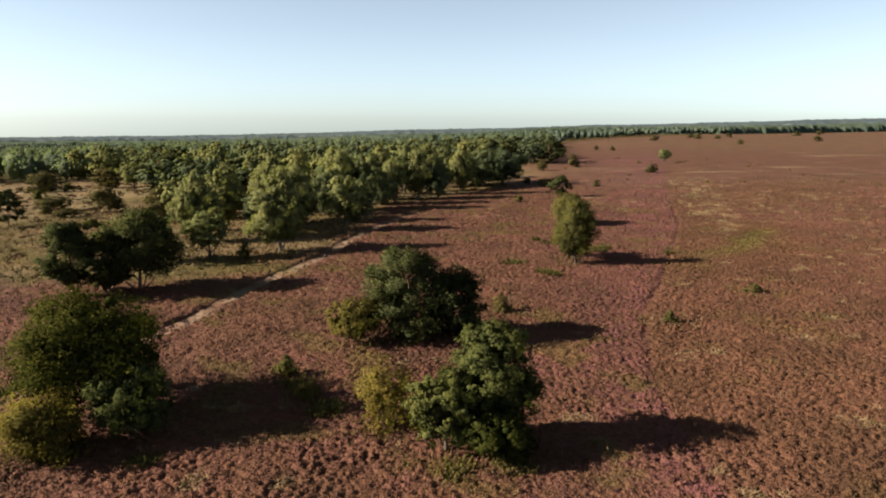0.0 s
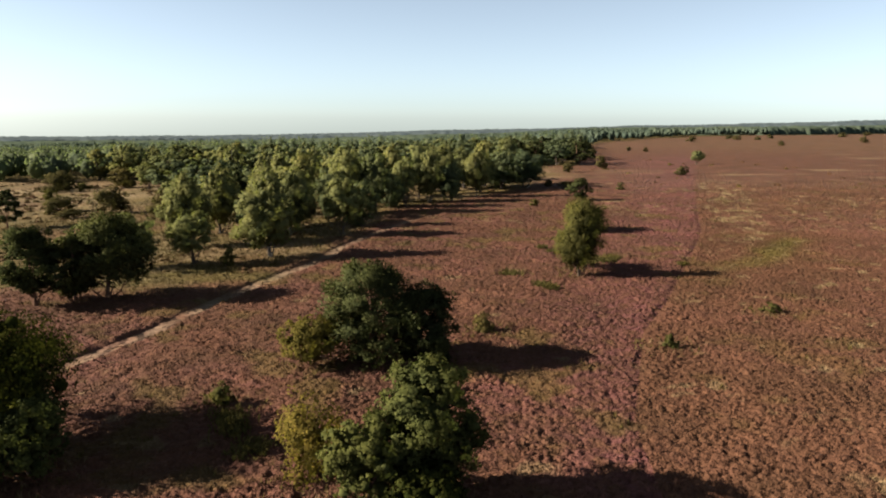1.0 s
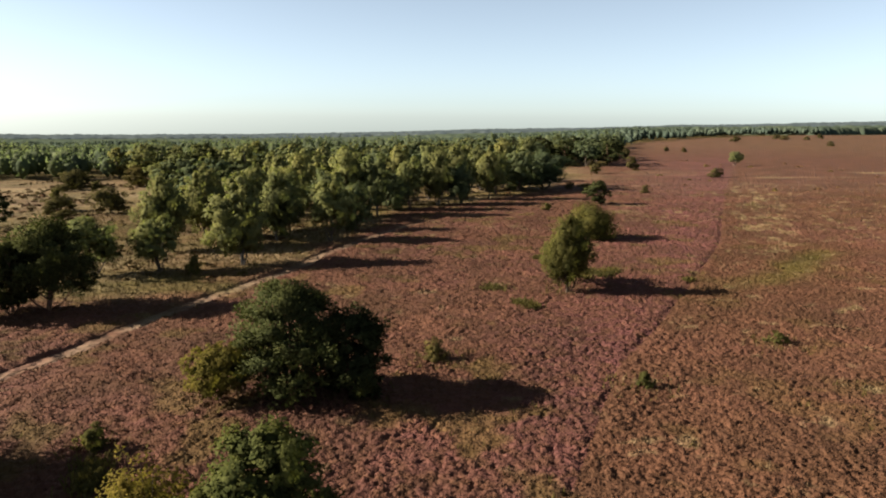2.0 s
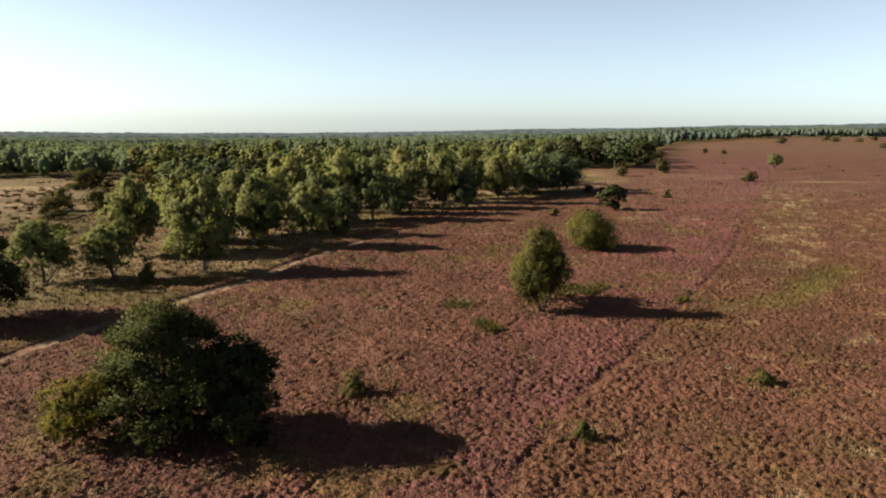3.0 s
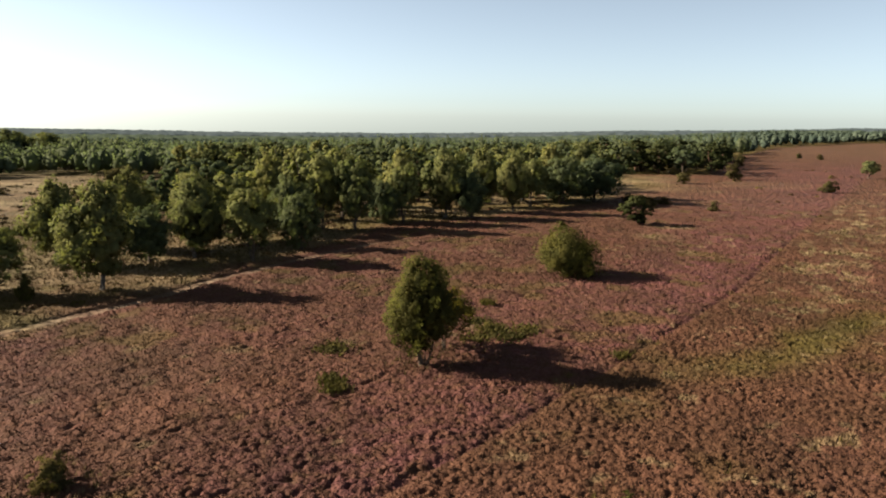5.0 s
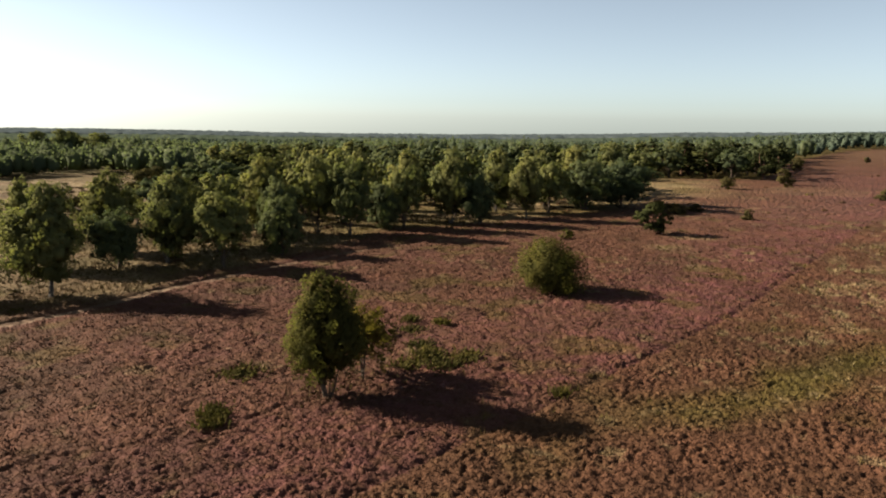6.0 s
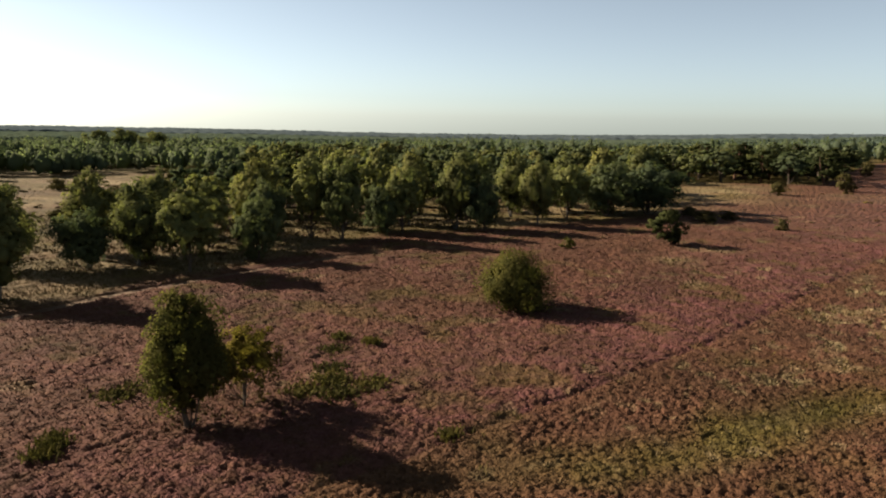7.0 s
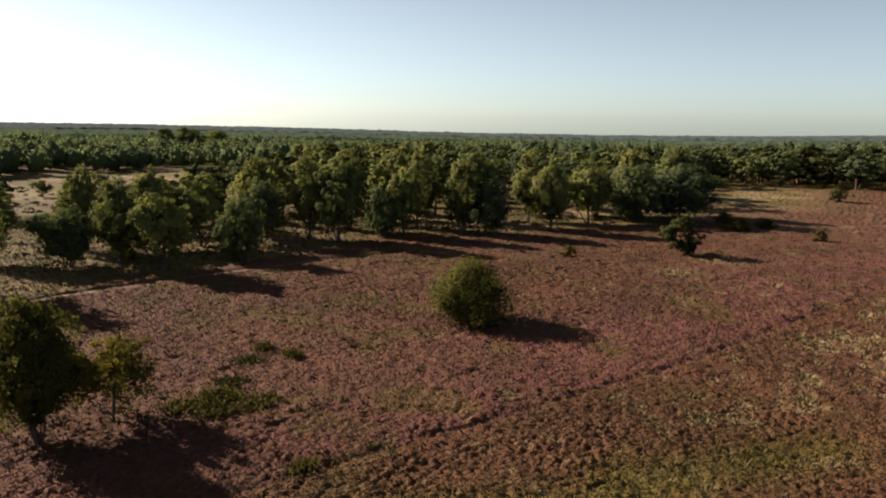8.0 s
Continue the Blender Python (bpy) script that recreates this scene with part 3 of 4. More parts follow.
# ---- wood-edge trees ----
TYPES = {
    "oak": [tree("oak_tree", "oak", 9.0, 7.4, 9500, 0.22, 20 + i, 9, base=0.20) for i in range(3)],
    "deepoak": [tree("oak_tree", "deepoak", 8.0, 9.0, 9500, 0.23, 25 + i, 8, base=0.07) for i in range(2)],
    "birch": [tree("birch_tree", "birch", 9.5, 6.6, 9500, 0.20, 30 + i, 9, base=0.21) for i in range(3)],
    "pine": [tree("pine_tree", "pine", 8.0, 7.0, 4500, 0.28, 40, 8, base=0.22)],
    "shrub": [tree("birch_shrub", "shrub", 3.0, 4.0, 1500, 0.22, 50 + i, 4) for i in range(2)],
    "fern": [tree("fern_clump", "fern", 0.8, 2.4, 900, 0.20, 55 + i, 4, stems=3) for i in range(2)],
    "darkshrub": [tree("oak_bush", "darkshrub", 4.0, 5.0, 2600, 0.20, 60 + i, 4) for i in range(2)],
}
SIZES = {"oak": (9.0, 7.2), "deepoak": (8.0, 9.0), "birch": (9.5, 6.4), "pine": (8.0, 7.0), "shrub": (3.0, 4.0), "fern": (0.8, 2.4), "darkshrub": (4.0, 5.0)}
LABELS = {
    "deepoak": ("dense deep green oak with boughs near the ground", "tree", "trees along the wood edge"),
    "oak": ("dark green oak at the edge of the wood", "tree", "trees along the wood edge"),
    "birch": ("tall light green birch at the edge of the wood", "tree", "trees along the wood edge"),
    "pine": ("dark green pine by the wood", "tree", "trees along the wood edge"),
    "shrub": ("low light green shrub among heather", "shrub", "low shrubs on the heath"),
    "fern": ("low spreading yellow-green fern clump among heather", "fern", "fern clumps on the heath"),
    "darkshrub": ("low dark green bush on open heath", "shrub", "bushes on the heath"),
}
used = {}


def plant(kind, x, y, h, w, label=""):
    k = used.get(kind, 0)
    used[kind] = k + 1
    pool = TYPES[kind]
    h0, w0 = SIZES[kind]
    turn = (k * 77.0) % 360
    src = pool[k % len(pool)]
    if k < len(pool) and src.location.length == 0:
        ob = stand(src, x, y, turn, w / w0, h / h0)
    else:
        ob = copy_thing(src, pose(x, y, float(height(x, y)), 0, 0, turn) @ Matrix.Diagonal((w / w0 / src.scale[0], w / w0 / src.scale[1], h / h0 / src.scale[2], 1)))
    text, category, group = LABELS[kind]
    return tagged(ob, label or text, category, group)


EDGE = [
    ("oak", -27.9, 82.1, 5.7, 5.4), ("birch", -20.3, 86.8, 9.9, 7.2), ("oak", -34.1, 79.8, 6.0, 5.8),
    ("birch", -33.7, 94.1, 9.2, 6.4), ("deepoak", -25.4, 98.6, 6.1, 7.0), ("birch", -22.0, 102.6, 9.0, 6.2),
    ("oak", -14.9, 102.8, 8.0, 5.6), ("deepoak", -13.6, 111.6, 6.7, 5.4), ("deepoak", -20.4, 120.5, 7.6, 6.3),
    ("oak", -18.7, 127.1, 10.2, 6.0), ("oak", -13.6, 127.4, 10.0, 6.2), ("deepoak", -12.1, 134.0, 6.4, 5.6),
    ("birch", -5.5, 143.4, 10.0, 6.4), ("deepoak", -1.2, 144.2, 7.5, 6.4), ("birch", 3.8, 152.6, 9.7, 5.6),
    ("deepoak", 9.6, 169.8, 8.5, 10.4), ("deepoak", 15.4, 176.0, 8.2, 12.0), ("birch", 0.8, 174.7, 9.4, 7.6),
    ("birch", 12.0, 184.0, 11.0, 8.0), ("birch", -27.5, 110.0, 9.2, 6.6), ("oak", -24.5, 114.5, 8.6, 6.6),
    ("birch", -33.0, 104.0, 9.4, 7.0), ("birch", -26.0, 124.0, 10.2, 7.0), ("oak", -20.0, 136.0, 10.5, 7.2),
    ("birch", -13.0, 143.0, 10.6, 7.0), ("oak", -8.0, 152.0, 10.6, 7.2), ("birch", -3.5, 160.0, 10.4, 7.0),
    ("oak", 5.0, 163.5, 8.6, 6.4), ("birch", 5.5, 178.5, 10.6, 7.4), ("oak", -9.5, 135.5, 8.8, 5.6),
    ("pine", -69.5, 110.5, 6.0, 4.8), ("darkshrub", -62.1, 129.3, 5.0, 7.6), ("darkshrub", -98.4, 171.2, 4.8, 9.4),
    ("darkshrub", -74.5, 131.7, 2.9, 7.2), ("shrub", -92.0, 171.0, 2.3, 4.0), ("shrub", -85.9, 148.4, 2.9, 3.3),
    ("darkshrub", -72.8, 127.1, 1.7, 2.6), ("oak", -99.0, 130.0, 3.4, 3.6), ("shrub", -23.5, 81.4, 2.5, 1.9),
    ("darkshrub", 25.5, 171.0, 2.0, 5.4), ("darkshrub", 36.6, 166.8, 2.0, 2.6), ("darkshrub", 31.6, 225.5, 3.2, 4.8),
    ("darkshrub", 45.0, 242.0, 4.4, 5.0), ("darkshrub", 51.0, 300.0, 4.8, 5.4), ("darkshrub", 62.4, 210.0, 2.8, 4.6),
    ("oak", 80.6, 257.0, 5.0, 4.8), ("shrub", 14.7, 135.7, 1.6, 2.0), ("darkshrub", 78.1, 360.0, 2.6, 3.0),
    ("darkshrub", 85.1, 354.0, 2.5, 2.8), ("darkshrub", 147.0, 491.0, 3.8, 8.0), ("darkshrub", 190.0, 528.0, 3.4, 7.0),
    ("darkshrub", 244.5, 461.0, 4.6, 6.2), ("darkshrub", 178.5, 423.5, 3.0, 4.8), ("darkshrub", 188.6, 540.0, 3.6, 6.0),
    ("darkshrub", 204.0, 525.4, 2.8, 6.0), ("darkshrub", 223.7, 552.6, 3.8, 5.6), ("darkshrub", 300.0, 600.0, 4.0, 9.0),
    ("darkshrub", 340.0, 640.0, 4.0, 8.0), ("darkshrub", 28.0, 176.0, 1.6, 3.6), ("darkshrub", 21.5, 178.0, 1.8, 3.0),
    ("oak", -222.0, 250.0, 13.0, 14.0), ("oak", -236.0, 246.0, 12.5, 13.0), ("oak", -210.0, 255.0, 12.0, 12.0),
    ("darkshrub", -56.0, 139.0, 4.2, 8.0), ("darkshrub", -103.0, 181.0, 5.0, 9.0), ("darkshrub", -88.0, 183.0, 5.4, 8.0),
    ("oak", -78.0, 176.0, 6.0, 7.0), ("darkshrub", -66.0, 121.0, 1.8, 5.0), ("darkshrub", -112.0, 150.0, 3.0, 6.0),
    ("darkshrub", -48.0, 118.0, 3.2, 5.6), ("shrub", -55.0, 108.0, 1.6, 4.0), ("shrub", -80.0, 140.0, 1.6, 4.4),
    ("shrub", -10.1, 43.1, 1.4, 1.9), ("darkshrub", 5.0, 57.6, 1.6, 2.1), ("shrub", 28.8, 62.9, 1.1, 1.7),
    ("shrub", 18.1, 53.7, 1.2, 1.3), ("fern", 19.1, 84.0, 0.6, 2.2),
    ("fern", 17.6, 85.5, 0.7, 2.3), ("fern", 16.0, 87.5, 0.5, 1.8), ("fern", 12.5, 92.8, 0.7, 1.2), ("fern", 15.2, 93.0, 0.7, 1.2),
    ("fern", 11.6, 71.4, 0.7, 1.5), ("fern", 10.8, 72.4, 0.7, 1.6), ("fern", 27.1, 82.8, 0.6, 1.1),
    ("fern", -8.2, 39.5, 0.9, 1.6), ("fern", 16.9, 83.6, 0.5, 2.0), ("fern", 20.0, 86.2, 0.5, 2.2), ("fern", 13.8, 90.6, 0.5, 1.8),
    ("fern", -6.6, 37.4, 0.6, 2.0), ("fern", -9.0, 41.0, 0.7, 1.6), ("fern", 0.6, 30.4, 0.5, 1.9), ("fern", 3.4, 30.8, 0.5, 1.8), ("fern", -14.5, 31.5, 0.4, 1.5),
    ("fern", 8.0, 78.0, 0.5, 2.4),
]
for row in EDGE:
    grown = 1.07 if row[0] in ("oak", "birch", "deepoak") and row[3] > 5.5 else 1.0
    plant(row[0], row[1], row[2], row[3] * grown, row[4] * (1.06 if grown > 1 else 1.0))

# ---- woodland behind the edge ----
rng = np.random.default_rng(77)
taken = [(r[1], r[2]) for r in EDGE if r[3] > 4]
spots = []
for _ in range(60000):
    if len(spots) >= 300:
        break
    px, py = rng.uniform(-110, 92), rng.uniform(92, 325)
    if not forest(px, py) or (px < -75 and py < 206) or (py > 250 and px < -25):
        continue
    gap = 8.2 if py < 195 else (7.8 if py < 250 else 7.2)
    if min((px - qx) ** 2 + (py - qy) ** 2 for qx, qy in taken) < gap * gap:
        continue
    taken.append((px, py))
    spots.append((px, py))
WOOD = [tree("oak_tree", "oak", 9.0, 7.2, 1500, 0.42, 70 + i, 4, base=0.10) for i in range(3)] + [tree("birch_tree", "birch", 9.5, 6.4, 1500, 0.40, 80 + i, 4, base=0.12) for i in range(3)] + [tree("pine_tree", "pine", 9.0, 6.4, 1500, 0.42, 90 + i, 4) for i in range(2)] + [tree("oak_tree", "deepoak", 9.0, 7.6, 1500, 0.42, 95 + i, 4, base=0.16) for i in range(2)]
for i, (px, py) in enumerate(spots):
    grove = float(fbm(np.array(px), np.array(py), 28, 2, 61))
    k = int(rng.integers(0, 6)) if grove < 0.5 and py < 225 else int(rng.choice([6, 7, 8, 9])) if px > 15 and py > 225 else int(rng.choice([0, 3, 6, 7, 8, 9, 9]))
    k = i if i < len(WOOD) else k
    back = py > 190 or px < -60
    sz, sx = rng.uniform(0.8, 1.2), rng.uniform(0.85, 1.25) + (0.5 if back else 0.08)
    src = WOOD[k]
    m = pose(px, py, float(height(px, py)), 0, 0, rng.uniform(0, 360)) @ Matrix.Diagonal((sx, sx, sz, 1))
    if i < len(WOOD):
        src.matrix_basis = m
        ob = src
    else:
        ob = copy_thing(src, m @ Matrix.Diagonal((1 / src.scale[0], 1 / src.scale[1], 1 / src.scale[2], 1)))
    word = "pine" if k in (6, 7) else ("birch" if 3 <= k < 6 else "oak")
    tagged(ob, {"oak": "full green oak within the wood", "birch": "light green birch within the wood", "pine": "dark pine within the wood"}[word], "tree", "trees of the wood")


# ---- far woods ----
def far_woods(r0, r1, gap, cards, size, crown, seed, rings, sides):
    """Woodland as a mass of single rounded crowns, each a leafy dome with loose sprays."""
    rng = np.random.default_rng(seed)
    count = int((r1 * r1 - r0 * r0) * radians(108) / 2 / gap ** 2)
    r = np.sqrt(rng.uniform(r0 * r0, r1 * r1, count))
    az = np.radians(rng.uniform(-36, 72, count))
    x, y = -r * np.sin(az), r * np.cos(az)
    keep = forest(x, y)
    near = ((x > -110) & (x < 66) & (y < 250)) | ((x > -25) & (x < 92) & (y < 325))
    keep &= ~near
    keep &= np.hypot(x + 178, y - 405) > 26
    keep &= rng.random(count) < 0.62 + 0.6 * fbm(x, y, 90, 2, 31)
    x, y = x[keep], y[keep]
    z = height(x, y)
    n = len(x)
    h = crown * rng.uniform(0.75, 1.15, n) * (0.7 + 0.6 * fbm(x, y, 45, 2, 33))
    w = crown * rng.uniform(0.8, 1.25, n) * (gap / 10) ** 0.5
    tot = n * cards
    who = np.repeat(np.arange(n), cards)
    d = rng.normal(size=(tot, 3))
    d[:, 2] = np.abs(d[:, 2]) * 1.1 - 0.25
    d /= np.linalg.norm(d, axis=1, keepdims=True)
    lump = 0.92 + 0.24 * np.sin(d[:, 0] * 5 + who) * np.cos(d[:, 1] * 5 + who * 1.3) * np.cos(d[:, 2] * 5 + who * 0.7) + rng.uniform(-0.22, 0.10, tot)
    P = np.stack([x, y, z + h * 0.45], -1)[who] + d * lump[:, None] * np.stack([w * 0.5, w * 0.5, h * 0.55], -1)[who]
    nrm = d + 0.35 * rng.normal(size=(tot, 3))
    nrm /= np.linalg.norm(nrm, axis=1, keepdims=True)
    t1 = np.cross(nrm, rng.normal(size=(tot, 3)))
    t1 /= np.linalg.norm(t1, axis=1, keepdims=True)
    t2 = np.cross(nrm, t1)
    s = size * rng.uniform(0.7, 1.3, (tot, 1))
    V = np.stack([P - t1 * s * 0.6, P - t2 * s * 0.5, P + t1 * s * 0.6, P + t2 * s * 0.5], 1).reshape(-1, 3)
    F = np.arange(len(V)).reshape(-1, 4)
    up = np.linspace(-0.9, 1.45, rings + 1)
    turn = np.arange(sides) * 2 * math.pi / sides
    D = np.stack([np.cos(up)[:, None] * np.cos(turn), np.cos(up)[:, None] * np.sin(turn), np.sin(up)[:, None] + 0 * turn], -1).reshape(-1, 3)
    wave = 0.62 + 0.2 * np.sin(D[None, :, 0] * 5 + np.arange(n)[:, None]) * np.cos(D[None, :, 1] * 5 + 1.3 * np.arange(n)[:, None]) + rng.uniform(-0.16, 0.16, (n, len(D)))
    hull = np.stack([x, y, z + h * 0.45], -1)[:, None, :] + D[None] * wave[..., None] * np.stack([w * 0.5, w * 0.5, h * 0.55], -1)[:, None, :]
    q = np.arange(rings * sides)
    ring, side = q // sides, q % sides
    f = np.stack([ring * sides + side, ring * sides + (side + 1) % sides, (ring + 1) * sides + (side + 1) % sides, (ring + 1) * sides + side], -1)
    H = (f[None] + len(D) * np.arange(n)[:, None, None]).reshape(-1, 4) + len(V)
    soft = np.repeat(nrm * 0.4 + d, 4, axis=0)
    N = np.concatenate([soft, np.broadcast_to(D[None], hull.shape).reshape(-1, 3) + 1e-3])
    return np.concatenate([V, hull.reshape(-1, 3)]), np.concatenate([F, H]), N / np.linalg.norm(N, axis=1, keepdims=True)


def canopy(r0, r1, cell, crown, step, seed):
    """The closed tree tops of woods too far off to part: domes of crowns over the rolling land."""
    az = np.radians(np.arange(-37, 73, step))
    rings = [r0]
    while rings[-1] < r1:
        rings.append(rings[-1] * 1.0085)
    A, R = np.meshgrid(az, np.array(rings))
    x, y = -R * np.sin(A), R * np.cos(A)
    rng = np.random.default_rng(seed)
    x, y = x + rng.uniform(-1, 1, x.shape), y + rng.uniform(-1, 1, x.shape)
    wood = forest(x, y)
    top = crown * (0.50 + 0.34 * lumps(x, y, cell, seed) + 0.30 * fbm(x, y, 2.2 * cell, 2, seed + 3)) * (0.72 + 0.56 * fbm(x, y, 120, 3, seed + 5))
    z = height(x, y) + np.where(wood, top, -1.0)
    z[0] = height(x[0], y[0]) - 1.0
    idx = np.arange(x.size).reshape(x.shape)
    F = np.stack([idx[:-1, :-1], idx[1:, :-1], idx[1:, 1:], idx[:-1, 1:]], -1)
    grown = wood[:-1, :-1] | wood[1:, :-1] | wood[1:, 1:] | wood[:-1, 1:]
    return np.stack([x, y, z], -1).reshape(-1, 3), F[grown]


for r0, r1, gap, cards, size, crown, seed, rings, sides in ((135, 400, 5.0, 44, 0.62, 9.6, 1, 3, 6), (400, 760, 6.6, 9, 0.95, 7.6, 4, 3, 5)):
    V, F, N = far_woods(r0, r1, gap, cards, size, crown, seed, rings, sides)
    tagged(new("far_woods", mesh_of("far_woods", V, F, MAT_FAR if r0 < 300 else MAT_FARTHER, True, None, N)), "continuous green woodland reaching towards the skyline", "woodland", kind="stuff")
# the ridges' hazy blue comes from their leaf colours, not from the air
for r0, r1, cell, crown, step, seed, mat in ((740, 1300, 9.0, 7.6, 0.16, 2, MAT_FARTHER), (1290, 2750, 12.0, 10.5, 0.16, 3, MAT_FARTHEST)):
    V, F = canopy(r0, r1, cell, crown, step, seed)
    tagged(new("far_woods", mesh_of("far_woods", V, F, mat, True)), "unbroken woodland on low ridges at the skyline, tinted blue for haze", "woodland", kind="stuff")


# ---- farm barn beyond the wood ----
def barn(x, y, turn, long, deep, eaves, ridge):
    """A long low barn: walls, two roof slopes with overhang, a big door and windows."""
    root = new("barn")
    root.matrix_basis = pose(x, y, float(height(x, y)) - 0.3, 0, 0, turn)
    a, b = long / 2, deep / 2
    V = [(-a, -b, 0), (a, -b, 0), (a, b, 0), (-a, b, 0), (-a, -b, eaves), (a, -b, eaves), (a, b, eaves), (-a, b, eaves), (-a, 0, ridge), (a, 0, ridge), (-a, 0, 0), (a, 0, 0)]
    F = [(0, 1, 5, 4), (2, 3, 7, 6), (0, 4, 8, 10), (3, 10, 8, 7), (1, 11, 9, 5), (2, 6, 9, 11)]
    part("wall", mesh_of("wall", V, F, MAT_BARN), root, "weathered board walls")
    for sgn in (-1, 1):
        o = 0.6
        drop = (ridge - eaves) / b * o
        top = [(-a - o, sgn * (b + o), eaves - drop + 0.1), (a + o, sgn * (b + o), eaves - drop + 0.1), (a + o, 0, ridge + 0.1), (-a - o, 0, ridge + 0.1)]
        V = top + [(p, q, r + 0.18) for p, q, r in top]
        F = [(3, 2, 1, 0), (4, 5, 6, 7), (0, 1, 5, 4), (1, 2, 6, 5), (2, 3, 7, 6), (3, 0, 4, 7)]
        part("roof", mesh_of("roof", V, F, MAT_ROOF), root, "pale grey-blue sheet roof")
    for u in (-0.5, 0.0, 0.5):
        V = [(u * a + p, -b - 0.06 + q, r) for p in (-1.6, 1.6) for q in (-0.06, 0.06) for r in (0.0, 3.0)]
        F = [(0, 1, 3, 2), (4, 6, 7, 5), (0, 4, 5, 1), (2, 3, 7, 6), (1, 5, 7, 3), (0, 2, 6, 4)]
        part("door", mesh_of("door", V, F, MAT_DOOR), root, "dark barn door")
    return tagged(root, "long low barn with a pale grey roof among trees", "barn")


MAT_BARN = bark_material("weathered_boards", (0.10, 0.08, 0.06), (0.20, 0.165, 0.13), 2)
MAT_ROOF = bark_material("sheet_roof", (0.09, 0.105, 0.13), (0.15, 0.17, 0.20), 0.8)
MAT_DOOR = bark_material("barn_door_boards", (0.04, 0.035, 0.03), (0.08, 0.07, 0.06), 3)
barn(-182, 420, 20, 30, 12, 3.6, 6.2)


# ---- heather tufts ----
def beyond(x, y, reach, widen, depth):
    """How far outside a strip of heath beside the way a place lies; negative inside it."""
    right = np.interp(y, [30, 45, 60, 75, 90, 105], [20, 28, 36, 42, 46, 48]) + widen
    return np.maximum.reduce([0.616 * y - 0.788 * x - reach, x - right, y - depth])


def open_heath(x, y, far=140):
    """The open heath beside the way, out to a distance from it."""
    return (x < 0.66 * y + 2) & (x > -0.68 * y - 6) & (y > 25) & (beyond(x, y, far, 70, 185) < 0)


def heath_top(x, y, cell, c):
    """Height of the heather's top over the soil."""
    dl, _ = offset(x, y, LINE)
    dp, _ = offset(x, y, PATH_SAND)
    dome = np.maximum(lumps(x, y, cell, 5), 0.9 * lumps(x, y, 1.7 * cell, 6) * smooth(0.5, 0.62, fbm(x, y, 2.4, 2, 45)))
    top = (0.88 if cell < 0.4 else (0.64 if cell < 0.6 else 0.38)) * cell * (0.30 + 0.75 * dome) * (0.6 + 0.8 * fbm(x, y, 1.6, 2, 43))
    top += 0.22 * cell * (fbm(x, y, 0.55 * cell, 2, 44) - 0.4)
    top *= (1 - 0.5 * c[..., 1]) * (1 - 0.3 * c[..., 2])
    gone = np.minimum(np.interp(y, [45, 65], [0.84, 0.62]) + np.interp(y, [45, 65], [0.16, 0.38]) * smooth(0.0, 0.6, dl + 0.9 * (fbm(x, y, 1.6, 2, 41) - 0.42) + smooth(125, 175, y)), smooth(0.5, 1.3, dp))
    return top * gone - 0.08 * (1 - gone) - 0.02


def heath_sheet(gap, inner, outer, around=False):
    """The closed, lumpy top of the heather over a stretch of ground."""
    x1, y0, y1 = (57, 25, 108) if inner is None else ((64, 25, 138) if outer else (115, 25, 190))
    u, v = np.arange(-30 if inner is None else -90, x1, gap), np.arange(y0, y1, gap)
    if around:
        u, v = np.arange(-60, 110, gap), np.arange(-45, 135, gap)
    x, y = np.meshgrid(u, v)
    rng = np.random.default_rng(9)
    x, y = x + rng.uniform(-0.3, 0.3, x.shape) * gap, y + rng.uniform(-0.3, 0.3, x.shape) * gap
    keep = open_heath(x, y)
    if inner:
        keep &= beyond(x, y, *inner) > -0.8
    if outer:
        keep &= beyond(x, y, *outer) < 0
    if around:
        keep = ~((x < 0.66 * y + 0.5) & (x > -0.68 * y - 4.5) & (y > 26.5) & (beyond(x, y, 138, 68, 184) < 0)) & ~forest(x, y)
    cells = keep[:-1, :-1] & keep[:-1, 1:] & keep[1:, 1:] & keep[1:, :-1]
    idx = np.arange(x.size).reshape(x.shape)
    F = np.stack([idx[:-1, :-1], idx[:-1, 1:], idx[1:, 1:], idx[1:, :-1]], -1)[cells]
    used_v = np.unique(F)
    renum = np.full(x.size, -1)
    renum[used_v] = np.arange(len(used_v))
    x, y = x.ravel()[used_v], y.ravel()[used_v]
    c = cover(x, y)
    fade = smooth(0, -25, beyond(x, y, 140, 70, 185))
    near, mid = smooth(0, -6, beyond(x, y, *NEAR)), smooth(0, -8, beyond(x, y, *MIDDLE))
    top = heath_top(x, y, 0.31, c) * near + (1 - near) * (heath_top(x, y, 0.43, c) * mid + heath_top(x, y, 0.86, c) * (1 - mid))
    if around:
        fade = smooth(-60, -40, x) * smooth(110, 88, x) * smooth(-45, -28, y) * smooth(135, 115, y)
        top = 1.25 * heath_top(x, y, 0.86, c)
    z = height(x, y) + top * fade - 0.03 * (1 - fade)
    return np.stack([x, y, z], -1), renum[F], c


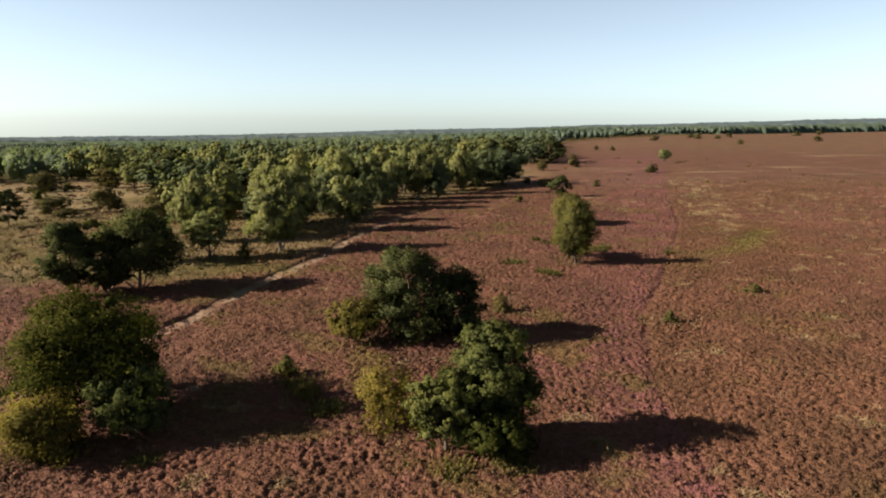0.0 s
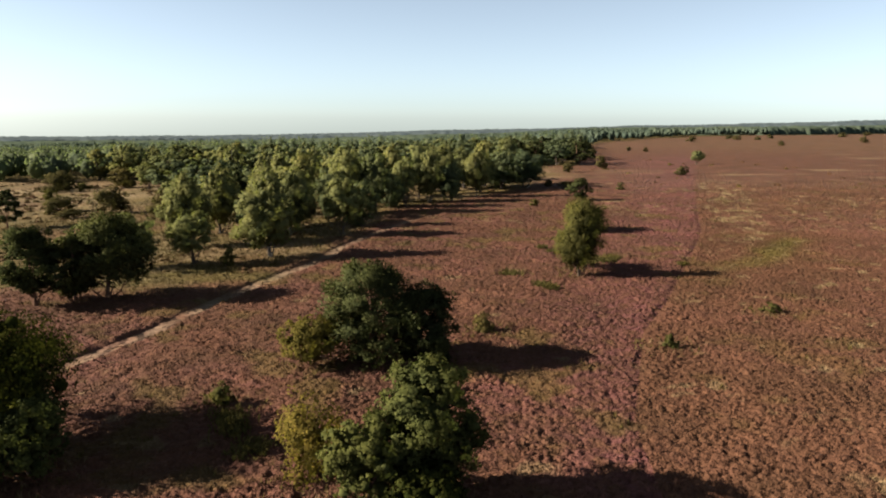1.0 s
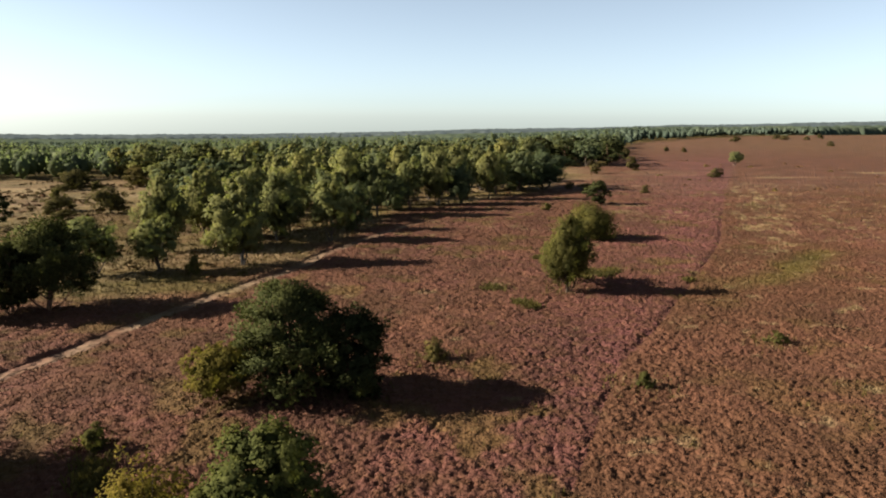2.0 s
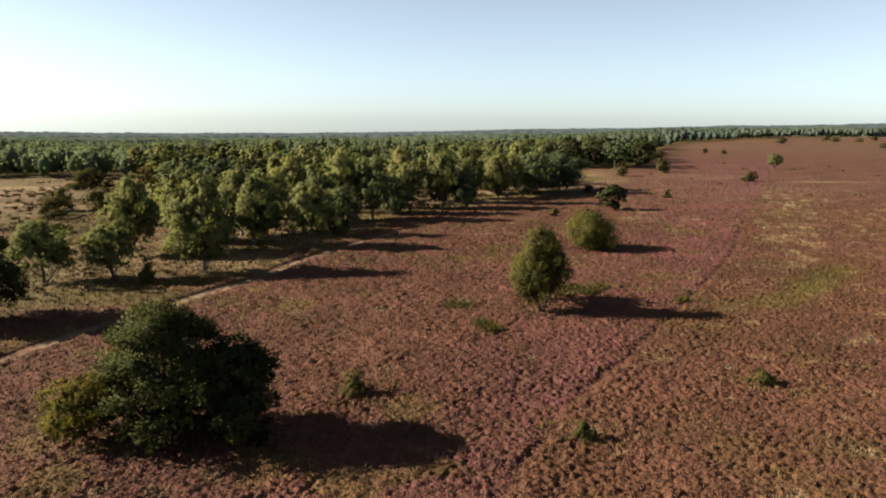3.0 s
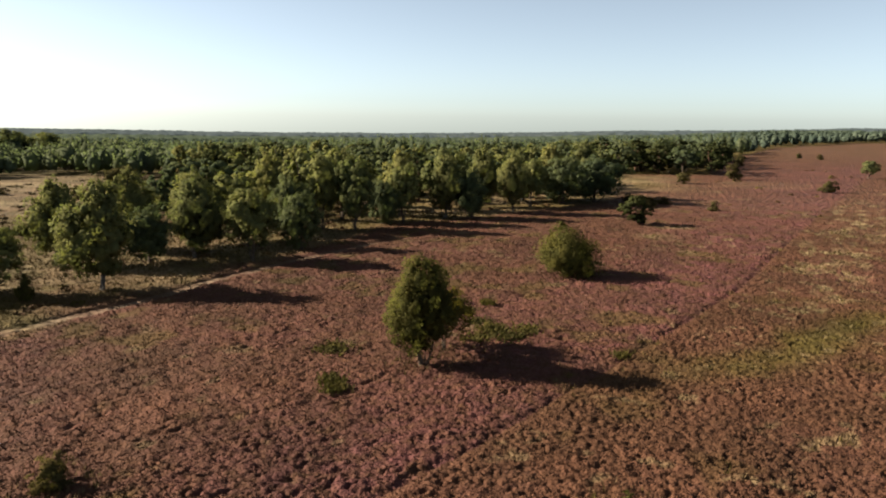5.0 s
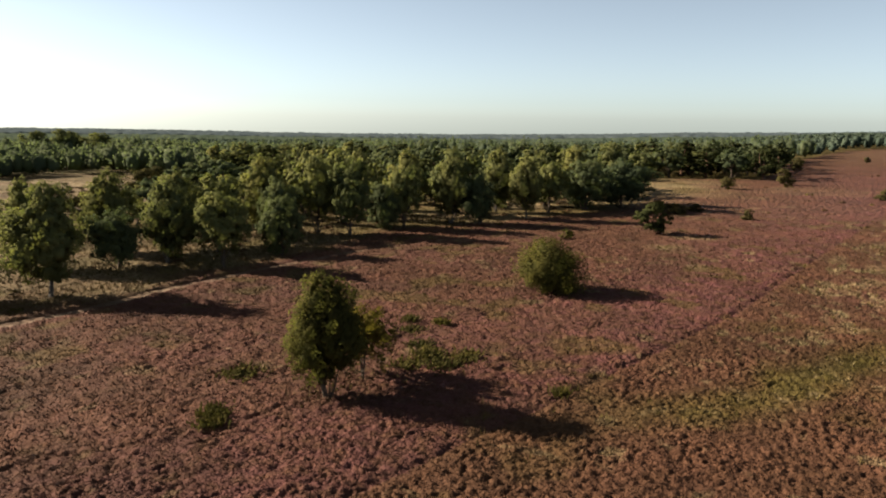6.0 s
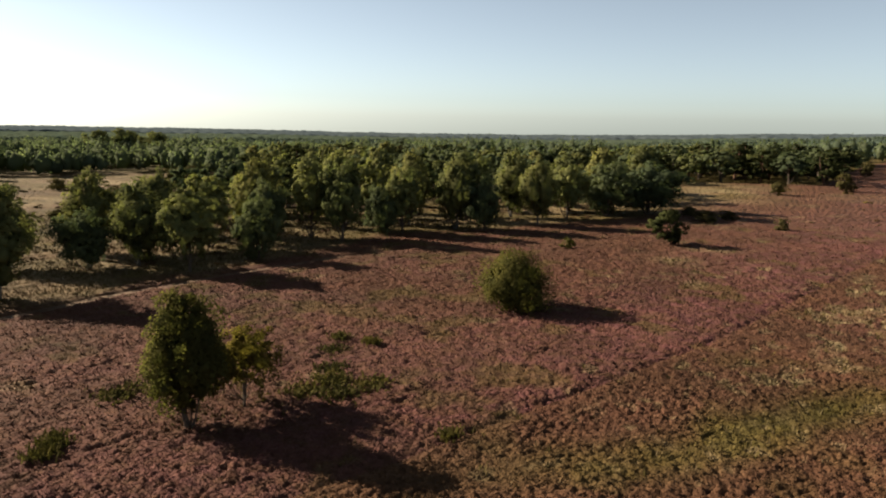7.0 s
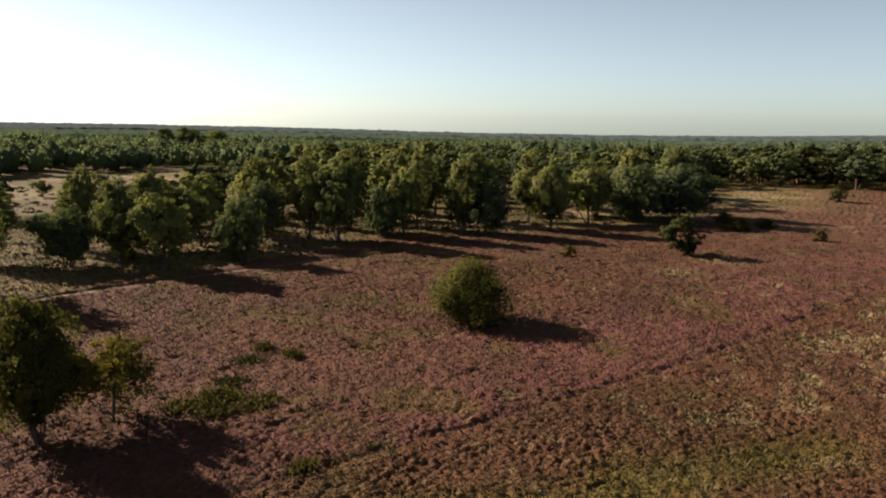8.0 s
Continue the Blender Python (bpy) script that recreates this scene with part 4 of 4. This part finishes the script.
def sprigs(gap, size, cell, inner, outer, seed):
    """Loose sprigs and grass tips that roughen the heather's top."""
    rng = np.random.default_rng(seed)
    u, v = np.meshgrid(np.arange(-70, 115, gap), np.arange(12, 190, gap))
    x = (u + rng.uniform(-0.5, 0.5, u.shape) * gap).ravel()
    y = (v + rng.uniform(-0.5, 0.5, u.shape) * gap).ravel()
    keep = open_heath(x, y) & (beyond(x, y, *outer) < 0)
    if inner:
        keep &= beyond(x, y, *inner) >= 0
    grassy = x - np.interp(y, [60, 76, 84, 112, 134, 152, 172, 190], [-60, -22, -16, -12, -8, 6, 18, 22]) < 0
    keep &= ~grassy | (rng.random(len(x)) < 0.6)
    x, y = x[keep], y[keep]
    c = cover(x, y)
    top = heath_top(x, y, cell, c)
    keep = (top > 0.0) & (c[:, 3] < 0.4) & (rng.random(len(x)) < (0.25 + 2.2 * top + c[:, 1]) * (0.1 + 0.9 * smooth(178, 128, y)))
    x, y, c, top = x[keep], y[keep], c[keep], top[keep]
    n = len(x)
    P = np.stack([x, y, height(x, y) + top + rng.uniform(-0.01, 0.055, n)], -1)
    t1 = rng.normal(size=(n, 3)) * 0.42 + (0, 0, 1)
    t1 /= np.linalg.norm(t1, axis=1, keepdims=True)
    t2 = np.cross(t1, rng.normal(size=(n, 3)))
    t2 /= np.linalg.norm(t2, axis=1, keepdims=True) + 1e-9
    q = size * rng.uniform(0.5, 1.3, (n, 1)) * (1 + 0.6 * c[:, 1:2])
    V = np.stack([P + t1 * q, P - 0.5 * t1 * q + 0.55 * t2 * q, P - 0.5 * t1 * q - 0.55 * t2 * q], 1).reshape(-1, 3)
    return V, np.arange(len(V)).reshape(-1, 3), np.repeat(c, 3, axis=0)


NEAR, MIDDLE = (36, 7, 107), (75, 14, 136)
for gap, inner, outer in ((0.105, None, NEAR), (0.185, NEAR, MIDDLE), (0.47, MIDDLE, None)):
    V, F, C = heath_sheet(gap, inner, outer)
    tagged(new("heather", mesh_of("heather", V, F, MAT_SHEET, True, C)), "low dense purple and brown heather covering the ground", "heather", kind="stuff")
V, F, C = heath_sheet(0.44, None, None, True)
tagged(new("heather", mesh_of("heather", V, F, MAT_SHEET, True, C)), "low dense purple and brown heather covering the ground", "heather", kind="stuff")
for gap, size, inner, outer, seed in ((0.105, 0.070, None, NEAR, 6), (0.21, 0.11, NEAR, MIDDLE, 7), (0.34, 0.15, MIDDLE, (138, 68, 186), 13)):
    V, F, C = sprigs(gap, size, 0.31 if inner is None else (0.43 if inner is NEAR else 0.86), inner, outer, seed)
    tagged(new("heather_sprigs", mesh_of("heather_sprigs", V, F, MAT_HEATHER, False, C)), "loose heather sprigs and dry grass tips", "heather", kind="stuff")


# ---- tall grass ----
def tall_grass(seed):
    """Tussocks of dry and green grass: blades that lean out of one foot."""
    rng = np.random.default_rng(seed)
    u, v = np.meshgrid(np.arange(-78, 80, 0.55), np.arange(20, 150, 0.55))
    x = (u + rng.uniform(-0.3, 0.3, u.shape)).ravel()
    y = (v + rng.uniform(-0.3, 0.3, u.shape)).ravel()
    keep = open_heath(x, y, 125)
    x, y = x[keep], y[keep]
    c = cover(x, y)
    want = 0.5 * c[:, 1] + 0.3 * c[:, 2]
    for ob in [o for o in scene.objects if o.get("category") in ("tree", "shrub") and not o.parent and o.location.y < 90 and o.location.x > -26]:
        d = np.hypot(x - ob.location.x, y - ob.location.y)
        want = want + 1.0 * smooth(3.2, 1.2, d)
    keep = (rng.random(len(x)) < want) & (c[:, 3] < 0.3)
    x, y, c = x[keep], y[keep], c[keep]
    c[:, 0] = 0
    lush = rng.random(len(x))
    c[:, 2] = np.where(lush < 0.6, 1.0, c[:, 2])
    c[:, 1] = np.where(lush < 0.6, 0.08, 0.5)
    n, k = len(x), 9
    a = rng.uniform(0, 6.283, (n, k))
    long = rng.uniform(0.22, 0.52, (n, k))
    lean = rng.uniform(0.1, 0.75, (n, k))
    foot = np.stack([x, y, height(x, y) + 0.02], -1)[:, None, :] + rng.normal(size=(n, k, 3)) * (0.09, 0.09, 0.0)
    tip = foot + np.stack([np.cos(a) * lean * long, np.sin(a) * lean * long, long], -1)
    side = np.stack([-np.sin(a), np.cos(a), np.zeros_like(a)], -1) * rng.uniform(0.025, 0.05, (n, k, 1))
    V = np.stack([foot - side, foot + side, tip], 2).reshape(-1, 3)
    return V, np.arange(len(V)).reshape(-1, 3), np.repeat(c, 3 * k, axis=0)


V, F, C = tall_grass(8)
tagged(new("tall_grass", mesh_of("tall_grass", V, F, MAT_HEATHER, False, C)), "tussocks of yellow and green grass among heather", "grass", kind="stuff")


# ---- low mounds of old heather in the clearing and on the far heath ----
def mounds(seed):
    """Separate low bushes of old heather, each a ragged dome of twigs."""
    rng = np.random.default_rng(seed)
    x = np.concatenate([rng.uniform(-125, 8, 2400), rng.uniform(30, 110, 160)])
    y = np.concatenate([rng.uniform(70, 200, 2400), rng.uniform(150, 300, 160)])
    away = x - np.interp(y, [70, 84, 112, 134, 152, 172, 190], [-19, -16, -10, -3, 6, 18, 22])
    keep = ((x < 10) & (away < 0) & (fbm(x, y, 12, 2, 51) > 0.42)) | ((x >= 10) & (away > 8) & (fbm(x, y, 20, 2, 52) > 0.5))
    dp, _ = offset(x, y, PATH_SAND)
    keep &= dp > 1.5
    x, y = x[keep], y[keep]
    n, k = len(x), 24
    w = rng.uniform(0.2, 0.75, (n, 1, 1))
    d = rng.normal(size=(n, k, 3))
    d[..., 2] = np.abs(d[..., 2])
    d /= np.linalg.norm(d, axis=-1, keepdims=True)
    P = np.stack([x, y, height(x, y)], -1)[:, None, :] + d * w * (1, 1, 0.45)
    nrm = d + 0.4 * rng.normal(size=d.shape)
    t1 = np.cross(nrm, rng.normal(size=d.shape))
    t1 /= np.linalg.norm(t1, axis=-1, keepdims=True)
    t2 = np.cross(nrm, t1)
    t2 /= np.linalg.norm(t2, axis=-1, keepdims=True)
    q = w * rng.uniform(0.3, 0.55, (n, k, 1))
    V = np.stack([P + t1 * q, P - 0.5 * t1 * q + 0.6 * t2 * q, P - 0.5 * t1 * q - 0.6 * t2 * q], 2).reshape(-1, 3)
    c = np.zeros((n, 4))
    c[:, 0], c[:, 2] = rng.uniform(0, 0.15, n), rng.choice([0.25, 0.6, 0.95], n)
    return V, np.arange(len(V)).reshape(-1, 3), np.repeat(c, 3 * k, axis=0)


V, F, C = mounds(12)
tagged(new("heather_mounds", mesh_of("heather_mounds", V, F, MAT_HEATHER, False, C)), "scattered low mounds of old brown heather", "heather", kind="stuff")
